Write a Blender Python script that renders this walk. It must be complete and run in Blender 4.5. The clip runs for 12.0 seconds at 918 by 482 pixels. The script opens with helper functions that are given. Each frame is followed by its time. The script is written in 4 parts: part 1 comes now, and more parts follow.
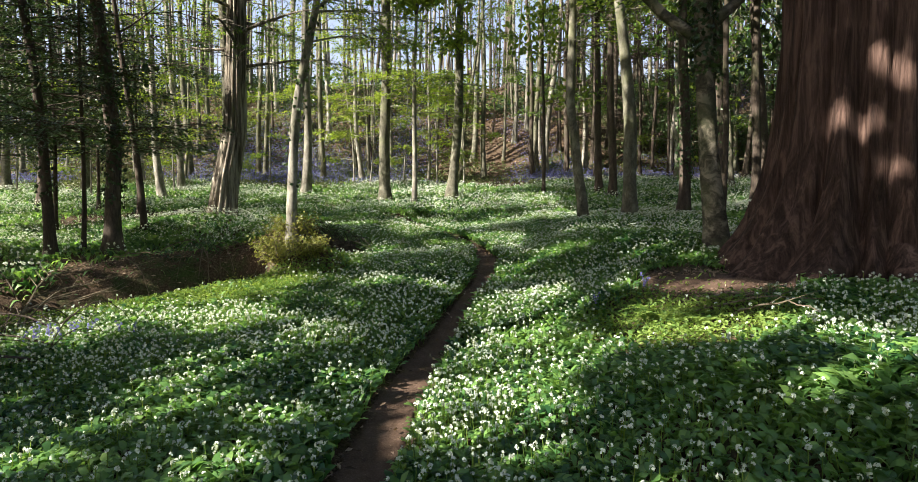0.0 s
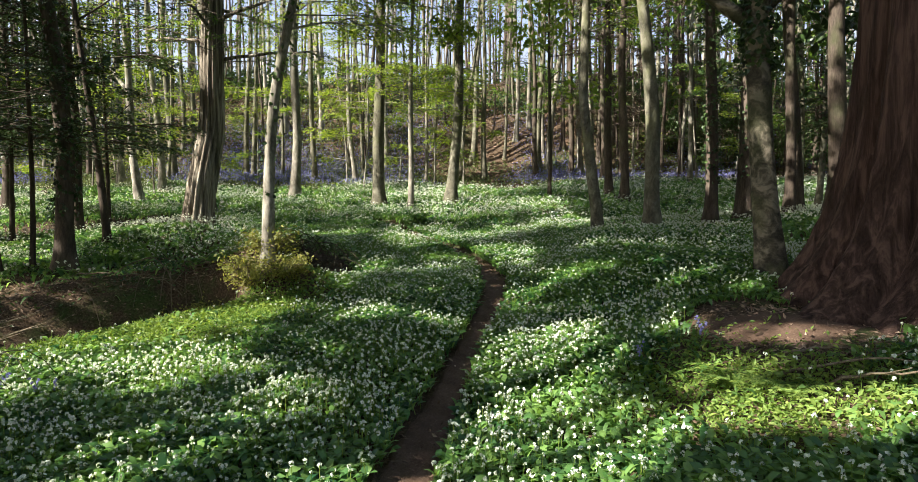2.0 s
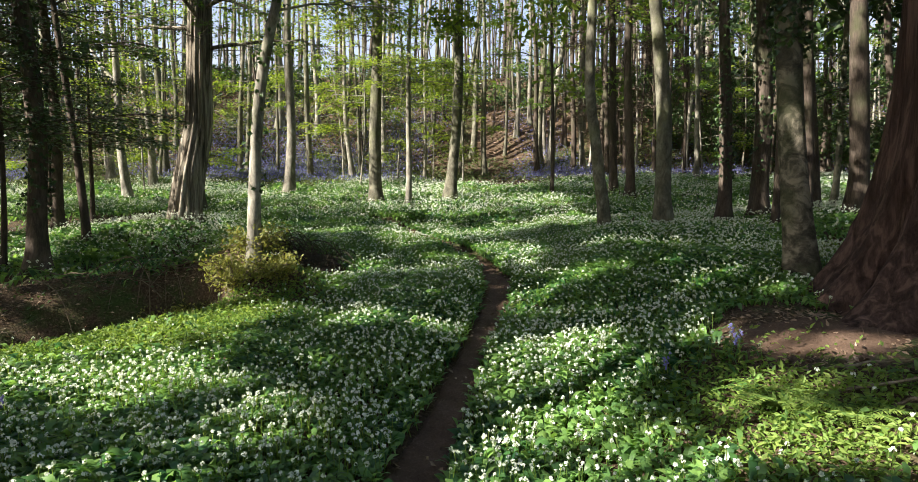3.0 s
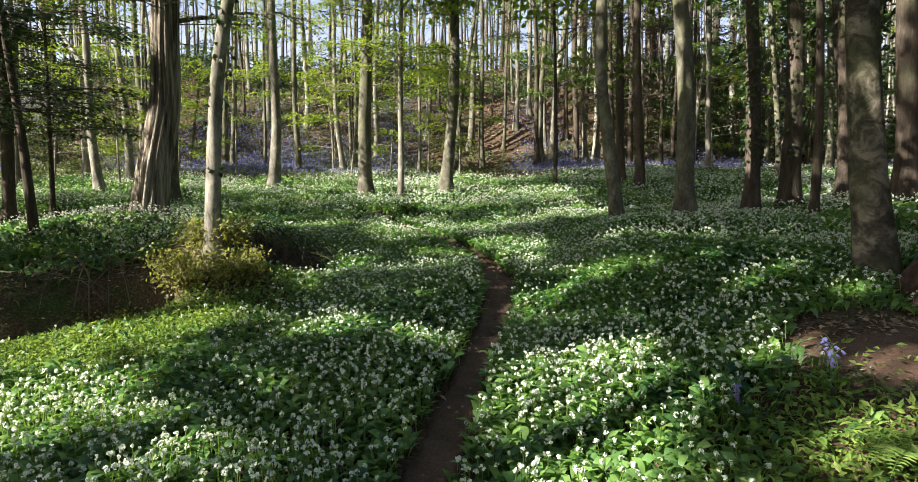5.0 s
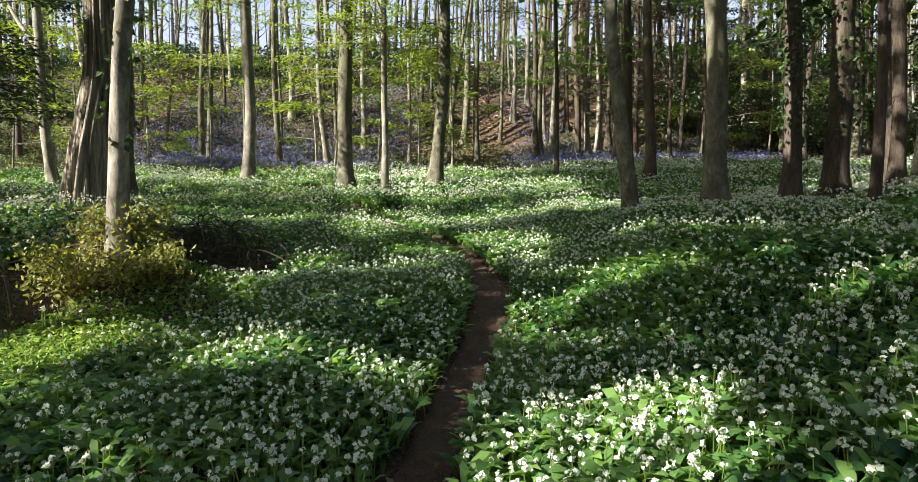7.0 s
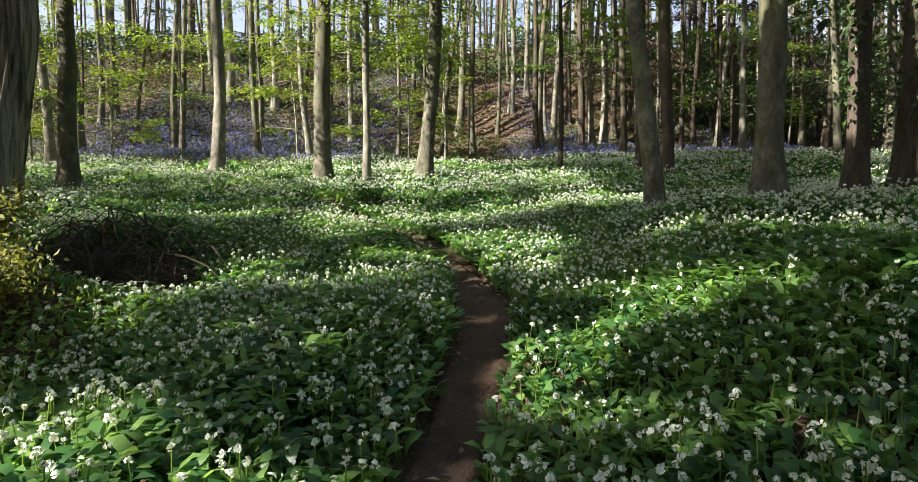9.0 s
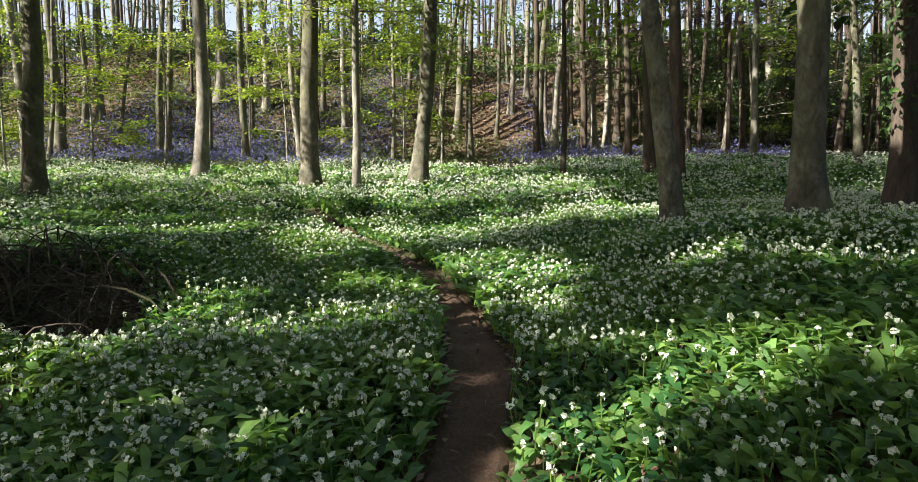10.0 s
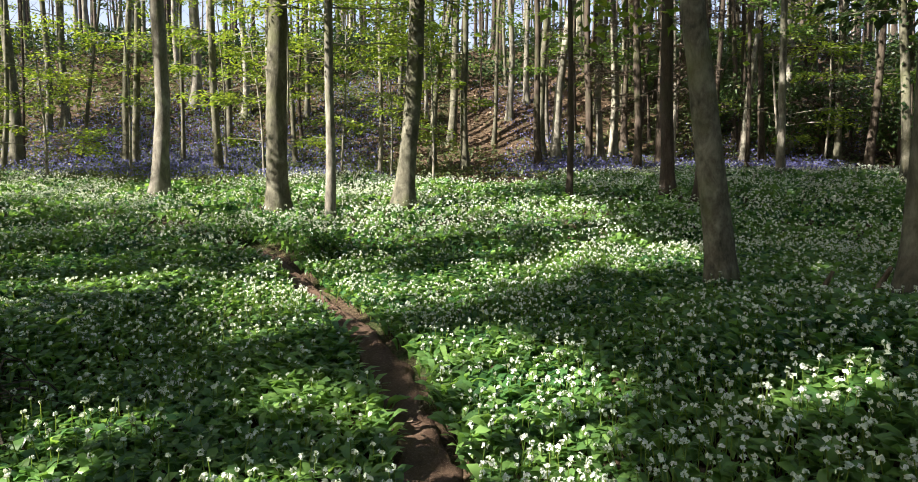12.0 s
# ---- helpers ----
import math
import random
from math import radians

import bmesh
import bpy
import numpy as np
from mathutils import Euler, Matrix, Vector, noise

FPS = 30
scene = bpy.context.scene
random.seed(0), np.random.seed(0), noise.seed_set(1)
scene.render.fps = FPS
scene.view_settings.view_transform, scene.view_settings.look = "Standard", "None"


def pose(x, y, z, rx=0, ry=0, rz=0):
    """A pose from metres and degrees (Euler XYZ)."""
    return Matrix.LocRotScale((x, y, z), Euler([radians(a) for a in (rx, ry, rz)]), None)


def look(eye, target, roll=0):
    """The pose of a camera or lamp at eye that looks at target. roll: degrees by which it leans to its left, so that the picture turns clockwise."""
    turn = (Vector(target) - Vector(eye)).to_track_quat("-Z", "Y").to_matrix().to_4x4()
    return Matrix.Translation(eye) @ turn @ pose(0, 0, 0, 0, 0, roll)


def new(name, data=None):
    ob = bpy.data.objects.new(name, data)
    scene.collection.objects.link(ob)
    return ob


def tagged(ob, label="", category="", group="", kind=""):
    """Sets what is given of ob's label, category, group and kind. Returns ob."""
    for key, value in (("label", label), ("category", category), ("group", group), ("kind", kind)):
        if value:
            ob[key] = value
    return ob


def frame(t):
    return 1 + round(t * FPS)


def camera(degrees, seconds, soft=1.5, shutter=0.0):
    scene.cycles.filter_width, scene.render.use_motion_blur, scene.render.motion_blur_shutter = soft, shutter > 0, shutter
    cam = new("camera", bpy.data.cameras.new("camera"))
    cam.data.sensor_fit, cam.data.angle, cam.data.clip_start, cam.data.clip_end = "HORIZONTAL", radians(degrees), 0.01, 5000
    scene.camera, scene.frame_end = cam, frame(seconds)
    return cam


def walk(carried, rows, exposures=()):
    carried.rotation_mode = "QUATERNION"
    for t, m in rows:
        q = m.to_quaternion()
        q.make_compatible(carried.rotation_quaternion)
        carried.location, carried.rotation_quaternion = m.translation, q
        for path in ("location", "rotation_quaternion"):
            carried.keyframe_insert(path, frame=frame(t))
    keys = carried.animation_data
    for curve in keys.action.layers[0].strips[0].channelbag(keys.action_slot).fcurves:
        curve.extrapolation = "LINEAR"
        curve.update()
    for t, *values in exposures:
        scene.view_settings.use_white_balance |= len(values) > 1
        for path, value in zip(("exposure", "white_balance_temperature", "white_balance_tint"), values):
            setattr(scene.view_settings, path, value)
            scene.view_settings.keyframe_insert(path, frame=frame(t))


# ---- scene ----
cam = camera(72.3, 12.0, 0.85)
METRES, EYE, TILT, LEAN, TURN = 9.592, 1.320, 5.0, -3.0, 0.0
ROWS = [
    (0.0, 0.0, 0.0, 0.0, -0.42, -7.8, 3.1),
    (0.5, -0.0021, 0.0429, 0.0088, -0.49, -7.89, 3.11),
    (1.0, -0.0038, 0.0825, 0.0122, -0.54, -7.99, 3.11),
    (1.5, -0.0053, 0.1198, 0.0144, -0.61, -8.08, 3.1),
    (2.0, -0.0067, 0.1555, 0.0145, -0.68, -8.16, 3.09),
    (2.5, -0.0079, 0.19, 0.0108, -0.74, -8.24, 3.06),
    (3.0, -0.0088, 0.2228, 0.0045, -0.79, -8.32, 3.07),
    (5.0, -0.006, 0.3555, -0.0236, -1.05, -8.42, 3.13),
    (5.5, -0.0022, 0.3946, -0.0307, -1.09, -8.42, 3.16),
    (6.0, 0.0034, 0.4371, -0.039, -1.14, -8.41, 3.14),
    (6.5, 0.009, 0.4822, -0.0476, -1.19, -8.4, 3.14),
    (7.0, 0.0132, 0.5286, -0.057, -1.25, -8.39, 3.16),
    (9.0, 0.0284, 0.709, -0.0804, -1.47, -8.55, 2.99),
    (9.5, 0.0323, 0.7538, -0.0769, -1.52, -8.56, 2.96),
    (10.0, 0.0366, 0.7999, -0.0717, -1.56, -8.55, 2.96),
    (10.5, 0.0418, 0.8478, -0.0621, -1.61, -8.55, 2.97),
    (11.0, 0.0469, 0.8939, -0.0565, -1.65, -8.57, 2.96),
    (11.5, 0.0514, 0.939, -0.0479, -1.7, -8.6, 2.92),
    (12.0, 0.056, 0.983, -0.0387, -1.75, -8.62, 2.92),
]
walk(cam, [(t, pose(0, 0, EYE, TILT, LEAN, TURN) @ pose(METRES * x, METRES * y, METRES * z, 90 + pitch, roll, yaw)) for t, x, y, z, yaw, pitch, roll in ROWS])

# ---- light ----
SUN_AZ, SUN_EL = radians(-113), radians(35)
toward_sun = Vector((math.sin(SUN_AZ) * math.cos(SUN_EL), math.cos(SUN_AZ) * math.cos(SUN_EL), math.sin(SUN_EL)))
sun = new("sun", bpy.data.lights.new("sun", "SUN"))
sun.data.energy, sun.data.angle, sun.data.color = 5.0, radians(0.53), (1.0, 0.96, 0.85)
sun.matrix_world = look(toward_sun * 60, (0, 0, 0))
world = bpy.data.worlds.new("sky")
scene.world = world
world.use_nodes = True
wn = world.node_tree
sky = wn.nodes.new("ShaderNodeTexSky")
sky.sky_type, sky.sun_disc = "NISHITA", False
sky.sun_elevation, sky.sun_rotation = SUN_EL, SUN_AZ
sky.air_density, sky.dust_density = 1.0, 2.4
wn.links.new(sky.outputs[0], wn.nodes["Background"].inputs[0])
wn.nodes["Background"].inputs[1].default_value = 0.07
scene.view_settings.exposure = 1.93


# ---- materials ----
class Mat:
    """A small node-graph writer."""

    def __init__(self, name):
        self.m = bpy.data.materials.new(name)
        self.m.use_nodes = True
        self.t = self.m.node_tree
        self.bsdf = self.t.nodes["Principled BSDF"]
        self.out = self.t.nodes["Material Output"]

    def node(self, kind, links=(), **props):
        n = self.t.nodes.new(kind)
        for k, v in props.items():
            setattr(n, k, v)
        for key, v in links:
            if hasattr(v, "is_linked"):
                self.t.links.new(v, n.inputs[key])
            else:
                n.inputs[key].default_value = v
        return n

    def coords(self, sx=1, sy=1, sz=1, which="Object"):
        c = self.node("ShaderNodeTexCoord")
        return self.node("ShaderNodeMapping", [(0, c.outputs[which]), ("Scale", (sx, sy, sz))]).outputs[0]

    def noise(self, vec, scale, detail=4, rough=0.6, dist=0.0):
        n = self.node("ShaderNodeTexNoise", [("Vector", vec), ("Scale", scale), ("Detail", detail), ("Roughness", rough), ("Distortion", dist)])
        return n.outputs[0]

    def ramp(self, fac, stops):
        r = self.node("ShaderNodeValToRGB", [(0, fac)])
        e = r.color_ramp.elements
        while len(e) < len(stops):
            e.new(0.5)
        for k, (p, c) in enumerate(stops):
            e[k].position, e[k].color = p, (*c, 1)
        return r.outputs[0]

    def mix(self, fac, a, b, mode="MIX"):
        n = self.node("ShaderNodeMix", data_type="RGBA", blend_type=mode)
        for i, v in ((0, fac), (6, a), (7, b)):
            if hasattr(v, "is_linked"):
                self.t.links.new(v, n.inputs[i])
            else:
                n.inputs[i].default_value = (*v, 1) if isinstance(v, tuple) else v
        return n.outputs[2]

    def bump(self, height_socket, strength, distance):
        return self.node("ShaderNodeBump", [("Height", height_socket), ("Strength", strength), ("Distance", distance)]).outputs[0]

    def finish(self, colour, rough=0.8, normal=None, spec=0.3):
        if hasattr(colour, "is_linked"):
            self.t.links.new(colour, self.bsdf.inputs["Base Color"])
        else:
            self.bsdf.inputs["Base Color"].default_value = (*colour, 1)
        self.bsdf.inputs["Roughness"].default_value = rough
        self.bsdf.inputs["Specular IOR Level"].default_value = spec
        if normal is not None:
            self.t.links.new(normal, self.bsdf.inputs["Normal"])
        return self.m


def bark(name, dark, mid, light, stretch=0.25, moss=None, depth=0.03, scale=9, patch=0.5, tight=1.0):
    m = Mat(name)
    v = m.coords(1, 1, stretch)
    ridge = m.noise(v, scale, 6, 0.65, 0.6)
    fine = m.noise(v, scale * 5, 4, 0.7)
    col = m.ramp(ridge, [(0.5 - 0.2 * tight, dark), (0.5, mid), (0.5 + 0.22 * tight, light)])
    col = m.mix(0.35 * tight, col, m.ramp(fine, [(0.35, dark), (0.7, light)]))
    big = m.noise(m.coords(1, 1, 0.7), 1.6, 3, 0.6)
    if moss:
        col = m.mix(m.ramp(big, [(patch, (0, 0, 0)), (patch + 0.16, (0.75, 0.75, 0.75))]), col, moss)
    info = m.node("ShaderNodeObjectInfo")
    col = m.mix(m.node("ShaderNodeMath", [(0, info.outputs["Random"]), (1, 0.45)], operation="MULTIPLY").outputs[0], col, tuple(c * 0.55 for c in mid))
    h = m.mix(0.3, ridge, fine)
    return m.finish(col, 0.9, m.bump(h, 0.9, depth), 0.15)


def leafy(name, stops, through_share=0.45, rough=0.55, glow=1.3, spec=0.35, warm=0.55):
    m = Mat(name)
    geo = m.node("ShaderNodeNewGeometry")
    col = m.ramp(geo.outputs["Random Per Island"], stops)
    patch = m.noise(m.coords(), 0.9, 2, 0.5)
    col = m.mix(m.ramp(patch, [(0.38, (0, 0, 0)), (0.68, (0.5, 0.5, 0.5))]), col, stops[-1][1])
    m.finish(col, rough, None, spec)
    bright = m.mix(1.0, col, (glow, glow * 0.98, glow * warm), "MULTIPLY")
    tr = m.node("ShaderNodeBsdfTranslucent", [(0, bright)])
    mx = m.node("ShaderNodeMixShader", [(0, through_share), (1, m.bsdf.outputs[0]), (2, tr.outputs[0])])
    m.t.links.new(mx.outputs[0], m.out.inputs[0])
    return m.m


def ground_mat():
    m = Mat("woodland_floor")
    v = m.coords()
    big, mid, fine = m.noise(v, 0.35, 4, 0.6), m.noise(v, 3.0, 5, 0.65), m.noise(v, 38, 4, 0.7)
    litter = m.ramp(fine, [(0.3, (0.03, 0.02, 0.013)), (0.55, (0.095, 0.064, 0.042)), (0.75, (0.21, 0.155, 0.105))])
    green = m.ramp(fine, [(0.3, (0.02, 0.04, 0.012)), (0.6, (0.055, 0.10, 0.025)), (0.8, (0.13, 0.17, 0.05))])
    mask = m.ramp(m.mix(0.45, big, mid), [(0.52, (0, 0, 0)), (0.64, (0.85, 0.85, 0.85))])
    return m.finish(m.mix(mask, litter, green), 0.95, m.bump(m.mix(0.5, fine, mid), 0.8, 0.05), 0.1)


def soil_mat():
    m = Mat("trodden_soil")
    v = m.coords()
    mid, fine, spots = m.noise(v, 5, 5, 0.65), m.noise(v, 55, 5, 0.7), m.noise(v, 150, 2, 0.6)
    col = m.ramp(m.mix(0.5, mid, fine), [(0.3, (0.045, 0.026, 0.018)), (0.5, (0.10, 0.062, 0.043)), (0.7, (0.18, 0.118, 0.086))])
    col = m.mix(m.ramp(spots, [(0.64, (0, 0, 0)), (0.72, (0.6, 0.6, 0.6))]), col, (0.32, 0.25, 0.19))
    return m.finish(col, 0.92, m.bump(m.mix(0.5, fine, mid), 0.7, 0.03), 0.15)


M_BARK = bark("grey_brown_bark", (0.036, 0.033, 0.024), (0.118, 0.108, 0.077), (0.275, 0.255, 0.195), 0.55, (0.115, 0.125, 0.05), 0.02, 6, tight=0.75)
M_PALE = bark("pale_bark", (0.06, 0.052, 0.042), (0.22, 0.195, 0.16), (0.46, 0.43, 0.36), 0.45, (0.13, 0.14, 0.065), 0.02, 6, tight=0.7)
M_DARK = bark("dark_bark", (0.02, 0.016, 0.013), (0.075, 0.056, 0.044), (0.16, 0.125, 0.10), 0.25, (0.05, 0.06, 0.025))
M_YEW = bark("fluted_bark", (0.025, 0.019, 0.014), (0.18, 0.145, 0.11), (0.48, 0.42, 0.34), 0.07, None, 0.08, 9, tight=0.5)
M_RED = bark("fibrous_red_bark", (0.010, 0.006, 0.005), (0.070, 0.040, 0.031), (0.20, 0.125, 0.100), 0.05, None, 0.08, 11, tight=0.6)
M_TWIG = bark("dead_twig", (0.06, 0.045, 0.03), (0.17, 0.13, 0.09), (0.34, 0.28, 0.2), 0.3)
M_RAMSON = leafy("ramson_leaf", [(0.0, (0.016, 0.064, 0.026)), (0.5, (0.058, 0.152, 0.041)), (1.0, (0.20, 0.318, 0.085))], 0.38, 0.32, 1.9, 0.5)
M_HERB = leafy("low_herb_leaf", [(0.0, (0.055, 0.125, 0.028)), (0.5, (0.125, 0.21, 0.04)), (1.0, (0.245, 0.315, 0.075))], 0.4, 0.6, 1.5)
M_BEECH = leafy("young_tree_leaf", [(0.0, (0.07, 0.14, 0.02)), (0.5, (0.14, 0.22, 0.03)), (1.0, (0.29, 0.34, 0.05))], 0.45, 0.5, 1.4)
M_CANOPY = leafy("canopy_leaf", [(0.0, (0.04, 0.10, 0.018)), (0.6, (0.08, 0.16, 0.025)), (1.0, (0.16, 0.22, 0.035))], 0.4, 0.5, 1.3)
M_DUSK = leafy("evergreen_leaf", [(0.0, (0.012, 0.028, 0.009)), (0.6, (0.028, 0.058, 0.018)), (1.0, (0.065, 0.105, 0.03))], 0.15, 0.35, 1.3)
M_DRY = leafy("dry_bush_leaf", [(0.0, (0.07, 0.09, 0.02)), (0.5, (0.16, 0.175, 0.04)), (1.0, (0.30, 0.28, 0.08))], 0.35, 0.6, 1.4)
M_LITTER = leafy("fallen_leaf", [(0.0, (0.045, 0.028, 0.018)), (0.6, (0.14, 0.085, 0.057)), (1.0, (0.40, 0.29, 0.21))], 0.1, 0.8, 1.0)
M_WHITE = leafy("white_petal", [(0.0, (0.60, 0.64, 0.55)), (1.0, (0.78, 0.80, 0.72))], 0.3, 0.6, 1.0, warm=.75)
M_VIOLET = leafy("violet_petal", [(0.0, (0.15, 0.14, 0.40)), (1.0, (0.30, 0.28, 0.58))], 0.3, 0.6, 1.0, warm=1.0)
M_BANK = leafy("bank_grass", [(0.0, (0.05, 0.075, 0.028)), (0.5, (0.095, 0.13, 0.05)), (1.0, (0.18, 0.20, 0.09))], 0.3, 0.6, 1.2)
M_DRIFT = leafy("bluebell_drift_petal", [(0.0, (0.10, 0.10, 0.26)), (1.0, (0.19, 0.19, 0.40))], 0.3, 0.6, 1.0, warm=1.0)
M_DEAD = leafy("dead_needle", [(0.0, (0.025, 0.018, 0.013)), (0.6, (0.065, 0.045, 0.032)), (1.0, (0.13, 0.095, 0.068))], 0.1, 0.8, 1.0)
M_FLAKY = bark("flaking_bark", (0.03, 0.026, 0.02), (0.10, 0.088, 0.064), (0.34, 0.29, 0.22), 1.1, (0.07, 0.085, 0.03), 0.03, 5, patch=0.48, tight=0.5)
M_SHRUB = leafy("shrub_leaf", [(0.0, (0.02, 0.042, 0.013)), (0.6, (0.045, 0.085, 0.024)), (1.0, (0.10, 0.15, 0.04))], 0.25, 0.4, 1.3)
M_GROUND, M_SOIL = ground_mat(), soil_mat()


# Emission gives the sky sheet its brightness, whiter low down.
def sky_glow():
    m = Mat("backdrop_glow")
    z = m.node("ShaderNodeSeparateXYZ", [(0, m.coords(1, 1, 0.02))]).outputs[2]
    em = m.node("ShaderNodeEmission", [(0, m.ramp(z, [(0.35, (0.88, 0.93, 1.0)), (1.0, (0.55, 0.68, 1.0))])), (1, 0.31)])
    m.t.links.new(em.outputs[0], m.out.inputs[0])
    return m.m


M_SKY_GLOW = sky_glow()


# ---- mesh writing ----
class Geo:
    """Gathers vertices, quads and triangles and makes one mesh of them."""

    def __init__(self):
        self.v, self.q, self.t, self.n = [], [], [], 0

    def add(self, verts, quads=None, tris=None):
        self.v.append(np.asarray(verts, np.float32).reshape(-1, 3))
        if quads is not None and len(quads):
            self.q.append(np.asarray(quads, np.int32).reshape(-1, 4) + self.n)
        if tris is not None and len(tris):
            self.t.append(np.asarray(tris, np.int32).reshape(-1, 3) + self.n)
        self.n += len(self.v[-1])

    def merge(self, other, offset):
        for v in other.v:
            self.v.append(v + np.asarray(offset, np.float32))
        self.q += [q + self.n for q in other.q]
        self.t += [t + self.n for t in other.t]
        self.n += other.n

    def mesh(self, name, material, smooth=False):
        me = bpy.data.meshes.new(name)
        v = np.concatenate(self.v)
        q = np.concatenate(self.q) if self.q else np.zeros((0, 4), np.int32)
        t = np.concatenate(self.t) if self.t else np.zeros((0, 3), np.int32)
        me.vertices.add(len(v))
        me.vertices.foreach_set("co", v.ravel())
        me.loops.add(q.size + t.size)
        me.loops.foreach_set("vertex_index", np.concatenate([q.ravel(), t.ravel()]))
        me.polygons.add(len(q) + len(t))
        me.polygons.foreach_set("loop_start", np.concatenate([np.arange(len(q)) * 4, q.size + np.arange(len(t)) * 3]).astype(np.int32))
        me.polygons.foreach_set("use_smooth", np.full(len(q) + len(t), smooth))
        me.materials.append(material)
        me.update(calc_edges=True)
        me.validate()
        return me


def part(name, geo, material, parent=None, label="", smooth=False):
    ob = new(name, geo.mesh(name, material, smooth))
    if parent:
        ob.parent = parent
    return tagged(ob, label)


rng = np.random.default_rng(7)


def unit(a):
    return a / np.maximum(np.linalg.norm(a, axis=-1, keepdims=True), 1e-9)


def tube(geo, pts, radii, sides=8, rough=0.06, flute=0.0, flutes=9, cap=True):
    pts, radii = np.asarray(pts, float), np.asarray(radii, float)
    n = len(pts)
    tan = unit(np.gradient(pts, axis=0))
    ref = np.array([1.0, 0, 0]) if abs(tan[:, 0]).max() < 0.8 else np.array([0, 0, 1.0])
    u = unit(np.cross(tan, ref))
    w = np.cross(tan, u)
    a = np.linspace(0, 2 * np.pi, sides, endpoint=False)
    ph = rng.uniform(0, 6.28, 4)
    hgt = np.arange(n)[:, None]
    r = 1 + rough * (np.sin(2 * a + ph[0] + hgt * 0.5) + 0.7 * np.sin(3 * a + ph[1] - hgt * 0.8) + 0.5 * np.sin(5 * a + ph[2] + hgt))
    if flute:
        r = r + flute * (np.abs(np.sin(flutes * 0.5 * a + ph[3] + 0.25 * np.sin(hgt * 0.7))) - 0.6 + 0.4 * np.abs(np.sin(flutes * 1.1 * a + 0.12 * hgt)))
    r = r * radii[:, None]
    v = pts[:, None] + r[..., None] * (np.cos(a)[None, :, None] * u[:, None] + np.sin(a)[None, :, None] * w[:, None])
    i, j = np.meshgrid(np.arange(n - 1), np.arange(sides), indexing="ij")
    k = (j + 1) % sides
    quads = np.stack([i * sides + j, i * sides + k, (i + 1) * sides + k, (i + 1) * sides + j], -1).reshape(-1, 4)
    v = np.concatenate([v.reshape(-1, 3), pts[-1:]])
    tris = [((n - 1) * sides + s, (n - 1) * sides + (s + 1) % sides, n * sides) for s in range(sides)] if cap else None
    geo.add(v, quads, tris)


def cards(geo, base, along, normal, length, width, fold=0.15):
    """Small pointed leaves: two triangles each, folded on the midrib."""
    n = len(base)
    along, normal = unit(along), unit(normal)
    side = unit(np.cross(along, normal))
    normal = np.cross(side, along)
    length, width = np.broadcast_to(length, n)[:, None], np.broadcast_to(width, n)[:, None]
    mid = base + along * length * 0.45 + normal * width * fold
    v = np.stack([base, mid + side * width / 2, base + along * length - normal * length * 0.08, mid - side * width / 2], 1)
    k = np.arange(n)[:, None] * 4
    geo.add(v.reshape(-1, 3), None, np.concatenate([k + [0, 1, 2], k + [0, 2, 3]], 1).reshape(-1, 3))


def rand_dirs(n, up=0.0):
    d = rng.normal(size=(n, 3))
    d[:, 2] += up
    return unit(d)


# ---- the lie of the land ----
PROFILE_Y = np.array([-52.8, -8.8, 0, 3.52, 5.72, 7.04, 8.8, 11.264, 13.376, 16.72, 18.48, 22.88, 26.4, 29.04, 31.68, 33.44, 36.96, 40.48, 52.8, 105.6])
PROFILE_Z = np.array([-1.32, -0.528, -0.264, -0.194, -0.158, 0, 0.176, 0.396, 0.572, 0.968, 1.276, 1.848, 2.332, 2.86, 4.136, 5.896, 8.36, 8.976, 9.856, 10.56])
PATH_Y = np.array([-35.2, -8.8, 0.0, 3.696, 4.752, 6.336, 7.128, 8.096, 9.152, 11.0, 12.496, 13.376, 14.256, 15.048, 16.192, 17.072, 18.128, 19.36])
PATH_X = np.array([-1.76, -1.056, -0.66, -0.552, -0.49, -0.28, -0.1, 0.09, 0.28, 0.565, 0.45, 0.24, -0.03, -0.37, -0.96, -1.45, -2.1, -4.84])


def step(a, b, v):
    s = np.clip((v - a) / (b - a), 0, 1)
    return s * s * (3 - 2 * s)


def mound(x, y, cx, cy, rx, ry, h):
    return h * np.exp(-((x - cx) / rx) ** 2 - ((y - cy) / ry) ** 2)


def ditch_distance(x, y):
    ax, ay, bx, by = -12.32, 5.456, -3.784, 10.472
    s = np.clip(((x - ax) * (bx - ax) + (y - ay) * (by - ay)) / ((bx - ax) ** 2 + (by - ay) ** 2), 0, 1)
    return np.hypot(x - ax - s * (bx - ax), y - ay - s * (by - ay))


def path_x(y):
    return sum(np.interp(y + d, PATH_Y, PATH_X) for d in (-0.5, -0.25, 0, 0.25, 0.5)) / 5


def path_half(y):
    return np.interp(y, (4.5, 5.6, 6.6, 7.6, 9.0, 10.0, 10.6, 11.1, 11.9, 12.6, 13.2, 13.7, 14.2, 15.0), (.21, .20, .17, .14, .15, .155, .18, .205, .175, .14, .14, .17, .155, .125)) + 0.012 * np.sin(y * 5.1 + 1)


def path_distance(x, y):
    slope = (path_x(y + 0.05) - path_x(y - 0.05)) / 0.1
    return np.abs(x - path_x(y)) / np.sqrt(1 + slope ** 2) + 4 * step(18.04, 19.8, y)


